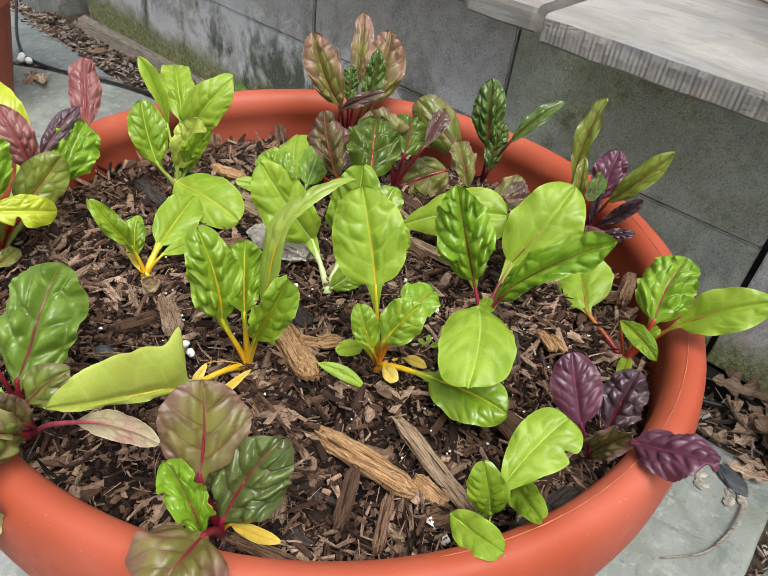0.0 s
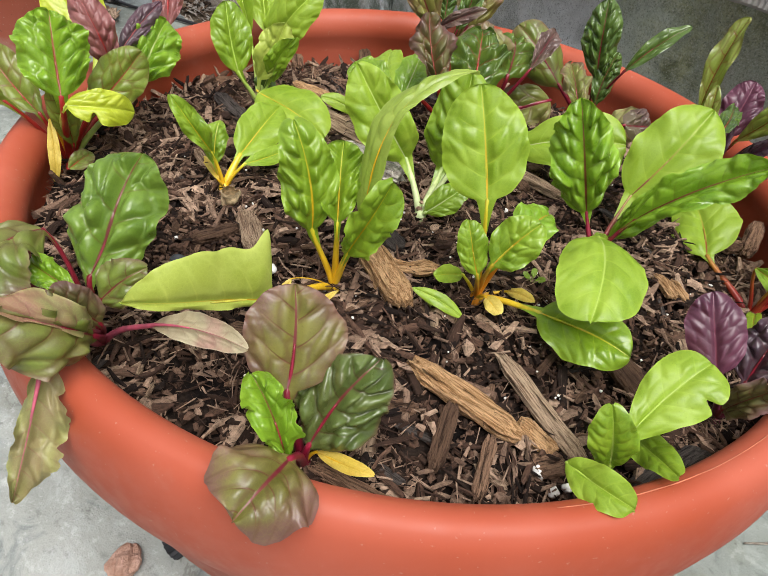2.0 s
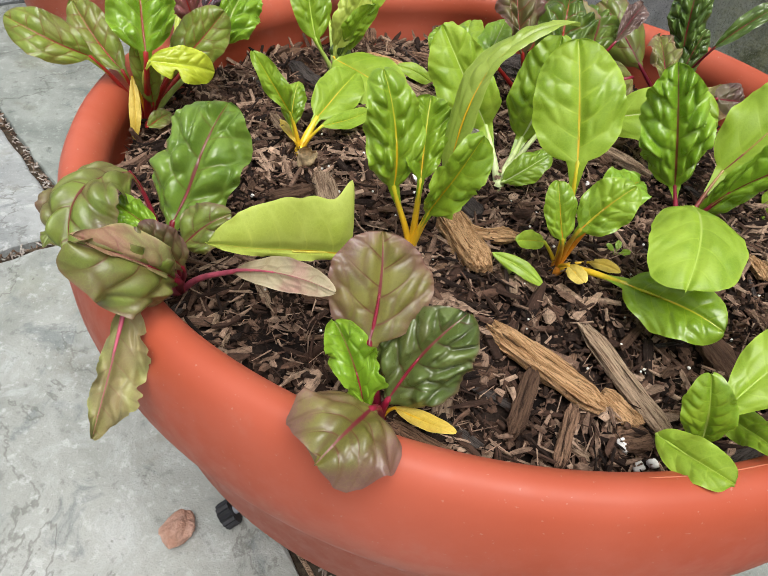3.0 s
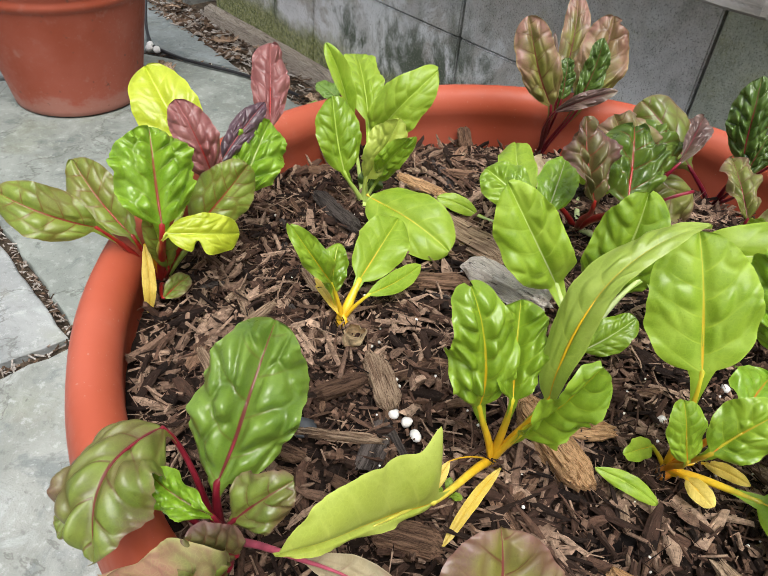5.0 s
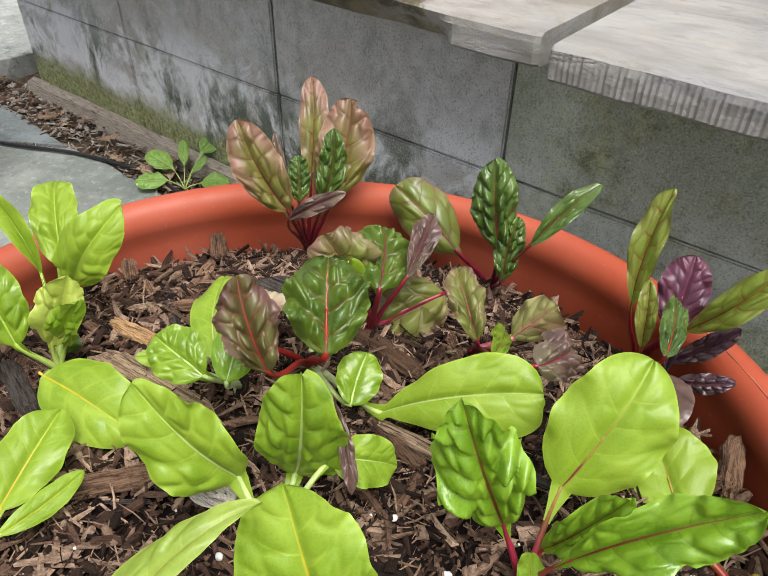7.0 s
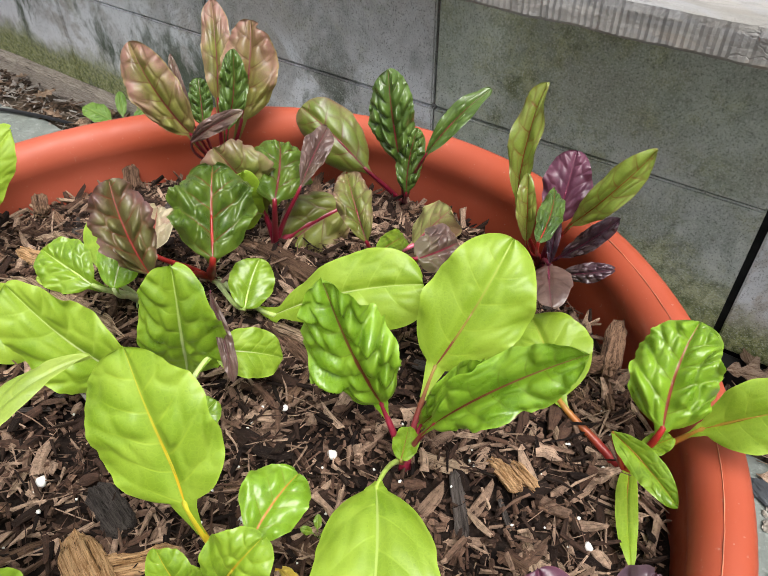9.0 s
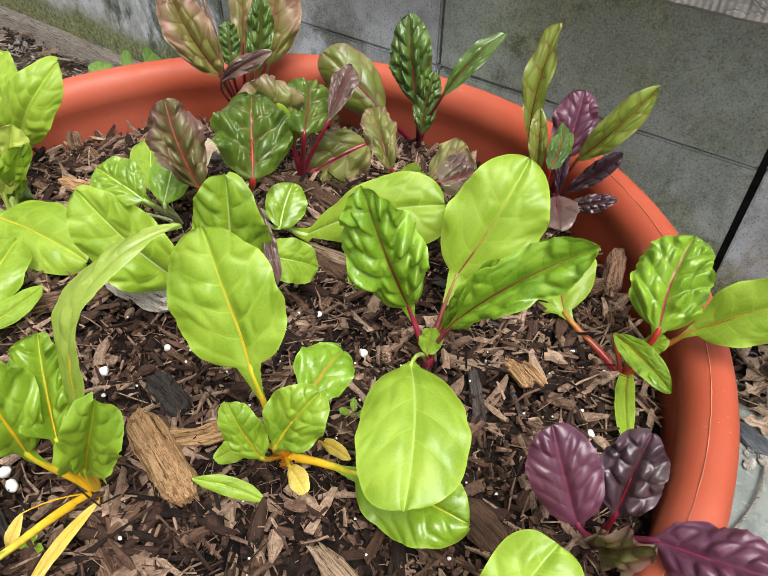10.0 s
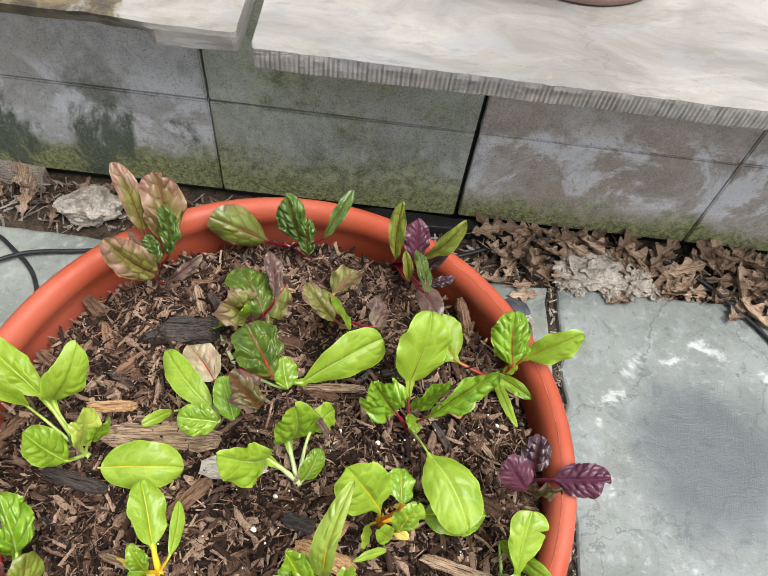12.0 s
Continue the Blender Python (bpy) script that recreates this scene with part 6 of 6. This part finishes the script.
def build_shreds():
    """Fine shreds of bark and crumbs of soil, far too many to count."""
    rng = random.Random(31)
    bm, crumbs = bmesh.new(), bmesh.new()
    bm.loops.layers.uv.new("UVMap")
    crumbs.loops.layers.uv.new("UVMap")
    for _ in range(30000):
        r, a = 0.235 * math.sqrt(rng.random()), rng.uniform(0, 6.2832)
        x, y = r * math.cos(a), r * math.sin(a)
        coarse = 0.6 + 0.9 * max(0, noise.noise(Vector((x * 14, y * 14, 0))) + 0.3)
        length = rng.choice((0.003, 0.005, 0.008, 0.013, 0.019)) * rng.uniform(0.6, 1.3) * coarse
        thin = rng.choice((0.0004, 0.0006, 0.0009, 0.0015, 0.0027))
        if rng.random() < 0.68 * crumbly(x, y):
            size = rng.uniform(0.0010, 0.0040)
            shard(crumbs, on_soil(x, y, rng.uniform(-0.003, 0.0032), rng, 60), size * rng.uniform(1, 1.5), size, size * 0.8, rng, 1)
            continue
        shard(bm, on_soil(x, y, rng.uniform(-0.004, 0.0062), rng, 28), length, thin * rng.uniform(0.8, 1.4) * coarse, thin * rng.uniform(0.5, 0.9), rng, 2 if length > 0.01 else 1)
    tagged(part("soil_crumbs", crumbs, CRUMBS, smooth=False), "dark brown crumbs of potting soil between the bark", "soil", kind="stuff")
    return tagged(part("bark_shreds", bm, SHARDS, smooth=False), "fine brown shreds of bark mulch on the soil", "mulch", kind="stuff")


def chip_mesh(seed, length, width, height, material):
    """A torn flake of bark with splintered ends."""
    rng = random.Random(seed)
    off = Vector((seed * 4.3, seed * 1.9, 0))
    bm = bmesh.new()
    rings, count, sides = [], 6, 7
    for i in range(count):
        t = i / (count - 1)
        taper = 1.0 if 0 < i < count - 1 else rng.uniform(0.35, 0.85)
        ring = []
        for k in range(sides):
            ang = 2 * math.pi * k / sides
            ridge = 1 + 0.45 * noise.noise(Vector((t * 2.5, k * 1.9, 0)) + off)
            end = 0.16 * length * noise.noise(Vector((k * 2.3, 5 * (t > 0.5), 1)) + off) if i in (0, count - 1) else 0
            ring.append(bm.verts.new(((t - 0.5) * length + end, math.cos(ang) * width * 0.5 * taper * ridge, math.sin(ang) * height * 0.5 * taper * ridge)))
        rings.append(ring)
    for r0, r1 in zip(rings, rings[1:]):
        for k in range(sides):
            bm.faces.new((r0[k], r0[(k + 1) % sides], r1[(k + 1) % sides], r1[k]))
    bm.faces.new(rings[0][::-1])
    bm.faces.new(rings[-1])
    bmesh.ops.recalc_face_normals(bm, faces=bm.faces)
    me = bpy.data.meshes.new("bark_chip")
    bm.to_mesh(me)
    bm.free()
    me.materials.append(material)
    return me


def build_chips():
    mulch = thing("bark_mulch", (0, 0, 0), "layer of brown shredded bark chips over the soil", "mulch")
    rng = random.Random(57)
    shapes = [chip_mesh(k, 0.022, rng.uniform(0.003, 0.0075), rng.uniform(0.002, 0.0036), (BARK, BARK, BARK_DARK, BARK, BARK_GREY, BARK)[k % 6]) for k in range(24)]
    for k in range(300):
        r, a = 0.226 * math.sqrt(rng.random()), rng.uniform(0, 6.2832)
        x, y = r * math.cos(a), r * math.sin(a)
        ob = shared("bark_chip", shapes[k % 24], None, mulch, smooth=False)
        big = rng.choice((0.45, 0.65, 0.9, 1.2)) * rng.uniform(0.8, 1.15) * (1.3 if y > 0.09 else 1.0)
        ob.matrix_basis = on_soil(x, y, rng.uniform(0.0, 0.003), rng, 18) @ Matrix.Diagonal((big * rng.uniform(0.7, 1.3), big * rng.uniform(0.7, 1.3), big, 1))
    bm = bmesh.new()
    bm.loops.layers.uv.new("UVMap")
    for _ in range(2600):
        r, a = 0.233 * math.sqrt(rng.random()), rng.uniform(0, 6.2832)
        x, y = r * math.cos(a), r * math.sin(a)
        if rng.random() < 0.60 * crumbly(x, y):
            continue
        shard(bm, on_soil(x, y, rng.uniform(-0.001, 0.0045), rng, 30), rng.uniform(0.006, 0.023) * (1.15 if y > 0.08 else 1), rng.uniform(0.0015, 0.0068), rng.uniform(0.0012, 0.0030), rng, 3)
    # chips banked against the planter's wall
    for _ in range(190):
        a = rng.uniform(-0.6, 3.6)
        x, y = 0.229 * math.cos(a), 0.229 * math.sin(a)
        shard(bm, pose(x, y, soil_height(x, y) + rng.uniform(0.0, 0.008), rng.uniform(-50, 50), rng.uniform(-65, -10), rng.uniform(0, 360)), rng.uniform(0.010, 0.024), rng.uniform(0.002, 0.006), 0.003, rng, 3)
    ob = part("fine_mulch", bm, SHARDS, mulch, smooth=False)
    ob["kind"] = "stuff"
    return mulch


def wood_piece(name, a, b, width, height, material, label, lift=0.002, seed=1, drop=0.0, category="wood chip"):
    """A larger broken piece of wood lying on the mulch from a to b, with fibrous uneven sides and torn ends."""
    rng = random.Random(seed)
    A = Vector((a[0], a[1], soil_height(*a) + lift + height * 0.4))
    B = Vector((b[0], b[1], soil_height(*b) + lift + height * 0.4 - drop))
    length = (B - A).length
    bm = bmesh.new()
    rings, count, sides = [], 22, 22
    off = Vector((seed * 5.1, seed * 2.3, seed))
    for i in range(count):
        t = i / (count - 1)
        x = (t - 0.5) * length
        taper = min(1.0, 0.55 + 3.2 * min(t, 1 - t))
        ring = []
        for k in range(sides):
            ang = 2 * math.pi * k / sides
            c, s = math.cos(ang), math.sin(ang)
            box = 1 / max(abs(c), abs(s)) ** 0.55
            ridge = 1 + 0.22 * noise.noise(Vector((t * 2.6, k * 0.9, 0)) + off) + 0.24 * noise.noise(Vector((t * 4, k * 4.3, 2)) + off) + 0.07 * noise.noise(Vector((t * 30, k * 3.1, 2)) + off)
            end = (0.14 * length * noise.noise(Vector((k * 1.3, 7 * (t > 0.5), 1)) + off)) if i in (0, count - 1) else 0
            bow = 0.25 * height * noise.noise(Vector((t * 2, 0, 5)) + off)
            ring.append(bm.verts.new((x + end, c * box * width * 0.5 * taper * ridge, s * box * height * 0.5 * taper * ridge + bow)))
        rings.append(ring)
    for r0, r1 in zip(rings, rings[1:]):
        for k in range(sides):
            bm.faces.new((r0[k], r0[(k + 1) % sides], r1[(k + 1) % sides], r1[k]))
    bm.faces.new(rings[0][::-1])
    bm.faces.new(rings[-1])
    ob = tagged(part(name, bm, material, smooth=False), label, category)
    way = (B - A).normalized()
    ob.matrix_basis = Matrix.Translation((A + B) / 2) @ way.to_track_quat("X", "Z").to_matrix().to_4x4()
    return ob


def build_wood():
    tan, grey, brown, dark = "pale tan split wood chunk with torn ends", "weathered grey-brown strip of wood on the mulch", "brown chip of bark lying on the mulch", "dark charred piece of bark"
    wood_piece("wood_chunk", (0.003, -0.163), (0.053, -0.193), 0.0125, 0.009, BARK_LIGHT, tan, 0.002, 1)
    wood_piece("wood_strip", (0.045, -0.152), (0.083, -0.201), 0.0092, 0.006, BARK_GREY, grey, 0.004, 2)
    wood_piece("wood_chunk", (-0.029, -0.087), (-0.005, -0.128), 0.0155, 0.012, BARK_LIGHT, "gnarled weathered chunk of wood with a pale cut end", 0.002, 3)
    wood_piece("wood_chunk", (0.053, -0.184), (0.070, -0.196), 0.0088, 0.007, BARK_LIGHT, tan, 0.001, 4)
    wood_piece("wood_chip", (-0.103, -0.067), (-0.089, -0.099), 0.0115, 0.008, BARK_GREY, "rounded grey-brown wood chip", 0.002, 5)
    wood_piece("wood_chunk", (-0.058, 0.008), (-0.016, -0.022), 0.0165, 0.014, BLEACHED, "bleached grey-white weathered wood chunk", 0.004, 6)
    wood_piece("wood_slab", (-0.108, 0.082), (-0.036, 0.022), 0.022, 0.007, BARK_GREY, "long flat grey-brown slab of wood on the mulch", 0.002, 7)
    wood_piece("twig", (0.045, 0.022), (0.090, -0.010), 0.0068, 0.0065, BARK_GREY, "short thick bare twig on the mulch", 0.005, 8, category="twig")
    wood_piece("bark_chunk", (-0.023, 0.147), (0.018, 0.113), 0.026, 0.016, BARK_DARK, dark, 0.000, 9)
    wood_piece("wood_strip", (-0.037, -0.221), (0.012, -0.239), 0.0072, 0.006, BARK, "long brown strip of bark beside the rim", 0.003, 10)
    wood_piece("bark_slab", (0.104, -0.211), (0.147, -0.178), 0.0145, 0.008, BARK_DARK, "dark flat piece of bark by the rim", 0.002, 11)
    wood_piece("stick", (-0.134, -0.116), (-0.092, -0.117), 0.0042, 0.004, BARK_GREY, "thin pale stick on the mulch", 0.003, 12, category="twig")
    wood_piece("wood_chip", (-0.145, -0.124), (-0.124, -0.129), 0.0072, 0.005, BARK, brown, 0.002, 13)
    wood_piece("wood_chip", (-0.022, -0.099), (0.011, -0.096), 0.0092, 0.006, BARK_LIGHT, "tan split wood chip", 0.002, 14)
    wood_piece("wood_chip", (-0.098, -0.010), (-0.058, -0.003), 0.0115, 0.006, BARK, brown, 0.002, 15)
    wood_piece("wood_chip", (-0.125, -0.096), (-0.104, -0.082), 0.0085, 0.006, BARK, brown, 0.002, 16)
    wood_piece("wood_chip", (-0.108, 0.115), (-0.076, 0.089), 0.0095, 0.006, BARK_LIGHT, "tan split wood chip", 0.003, 17)
    wood_piece("wood_chip", (0.142, -0.064), (0.151, -0.079), 0.0065, 0.006, BARK_LIGHT, "broken tan wood chip", 0.002, 18)
    wood_piece("wood_chip", (0.151, -0.066), (0.159, -0.078), 0.006, 0.005, BARK_LIGHT, "broken tan wood chip", 0.003, 35)
    wood_piece("wood_chip", (0.104, -0.137), (0.124, -0.163), 0.0145, 0.007, BARK, brown, 0.002, 19)
    wood_piece("bark_chunk", (-0.026, -0.063), (-0.011, -0.084), 0.012, 0.009, BARK_DARK, dark, 0.000, 20)
    wood_piece("wood_chip", (-0.090, -0.157), (-0.062, -0.161), 0.0125, 0.006, BARK, brown, 0.002, 21)
    wood_piece("wood_strip", (0.038, 0.095), (0.072, 0.058), 0.0115, 0.007, BARK, "brown strip of bark between the plants", 0.002, 22)
    wood_piece("wood_chip", (0.053, 0.016), (0.067, -0.004), 0.009, 0.006, BARK, brown, 0.002, 23)
    wood_piece("wood_strip", (-0.160, 0.083), (-0.127, 0.038), 0.0115, 0.007, BARK_DARK, "long dark strip of bark by the plants", 0.003, 24)
    wood_piece("bark_splinter", (0.219, -0.012), (0.234, 0.018), 0.0105, 0.012, BARK, "upright splintered bark against the planter wall", 0.006, 25, drop=-0.016)
    wood_piece("bark_splinter", (0.205, -0.006), (0.228, -0.004), 0.008, 0.008, BARK, "upright splintered bark against the planter wall", 0.003, 26, drop=-0.012)
    wood_piece("bark_splinter", (-0.060, 0.205), (-0.064, 0.229), 0.011, 0.006, BARK, "brown bark chip leaning on the planter wall", 0.004, 27, drop=-0.016)
    wood_piece("bark_splinter", (-0.117, 0.180), (-0.122, 0.196), 0.010, 0.006, BARK, "brown bark chip leaning on the planter wall", 0.003, 28, drop=-0.012)
    wood_piece("wood_chip", (-0.150, -0.005), (-0.135, -0.028), 0.006, 0.004, BARK_GREY, "thin pale wood chip", 0.003, 29)
    wood_piece("wood_chip", (-0.180, -0.070), (-0.160, -0.035), 0.0055, 0.004, BARK_GREY, "thin pale wood chip", 0.003, 30)
    wood_piece("wood_chip", (0.015, -0.214), (0.022, -0.182), 0.008, 0.006, BARK, brown, 0.003, 31)
    wood_piece("wood_chip", (0.034, -0.225), (0.040, -0.196), 0.006, 0.005, BARK, brown, 0.004, 32)
    wood_piece("bark_chunk", (0.060, -0.205), (0.074, -0.199), 0.012, 0.006, BARK, brown, 0.001, 33)
    wood_piece("wood_chip", (-0.012, -0.188), (0.006, -0.186), 0.009, 0.005, BARK, brown, 0.001, 34)


def build_perlite():
    """White perlite grains sprinkled over the soil."""
    rng = random.Random(77)
    bm = bmesh.new()
    spots = [(-0.082, -0.105, 0.003), (-0.088, -0.101, 0.003), (0.063, -0.206, 0.004), (0.069, -0.214, 0.003), (0.075, -0.211, 0.0025), (0.066, -0.220, 0.003), (0.175, -0.103, 0.0022), (0.072, -0.057, 0.0024), (-0.050, -0.057, 0.0026), (0.128, -0.067, 0.0018), (-0.022, -0.045, 0.002), (-0.177, -0.080, 0.0022), (0.035, -0.084, 0.0028), (-0.077, -0.112, 0.003), (0.052, -0.030, 0.002), (-0.135, -0.094, 0.0015)]
    for _ in range(150):
        spots.append((rng.gauss(0.05, 0.10), rng.gauss(-0.07, 0.08), rng.uniform(0.0005, 0.0012)))
    for x, y, r in spots:
        if math.hypot(x, y) > 0.225:
            continue
        made = bmesh.ops.create_icosphere(bm, subdivisions=2 if r > 0.0015 else 1, radius=r * 0.85)["verts"]
        off = Vector((x * 900, y * 900, 0))
        for v in made:
            v.co = v.co * (1 + 0.55 * noise.noise(v.co / r * 1.1 + off)) + Vector((x, y, soil_height(x, y) + 0.0035))
    return tagged(part("perlite", bm, WHITE_GRAIN), "white perlite grains scattered on the soil", "perlite", kind="stuff")


def build_stub():
    """The papery, torn remains of a dead stem."""
    x, y = -0.1140, -0.0585
    base = Vector((x, y, soil_height(x, y)))
    bm = bmesh.new()
    rings = []
    for i in range(9):
        t = i / 8
        ring = []
        for k in range(14):
            a = 2 * math.pi * k / 14
            r = (0.0030 + 0.0026 * math.sin(t * 2.6)) * (1 + 0.45 * noise.noise(Vector((math.cos(a) * 1.6, math.sin(a) * 1.6, t * 2.5))))
            torn = 0.003 * noise.noise(Vector((k * 1.7, 4, 2))) if i == 8 else 0
            ring.append(bm.verts.new(base + Vector((r * math.cos(a) + 0.002 * t, r * math.sin(a) - 0.004 * t, 0.001 + 0.014 * t + torn))))
        rings.append(ring)
    for a, b in zip(rings, rings[1:]):
        for k in range(14):
            bm.faces.new((a[k], a[(k + 1) % 14], b[(k + 1) % 14], b[k]))
    return tagged(part("dry_stub", bm, plain("papery_husk", (0.60, 0.46, 0.27), 0.8, 0.45, 260)), "papery tan husk of a dead stem", "dead stem")


build_soil()
build_stub()
build_shreds()
build_wood()
build_perlite()
build_chips()
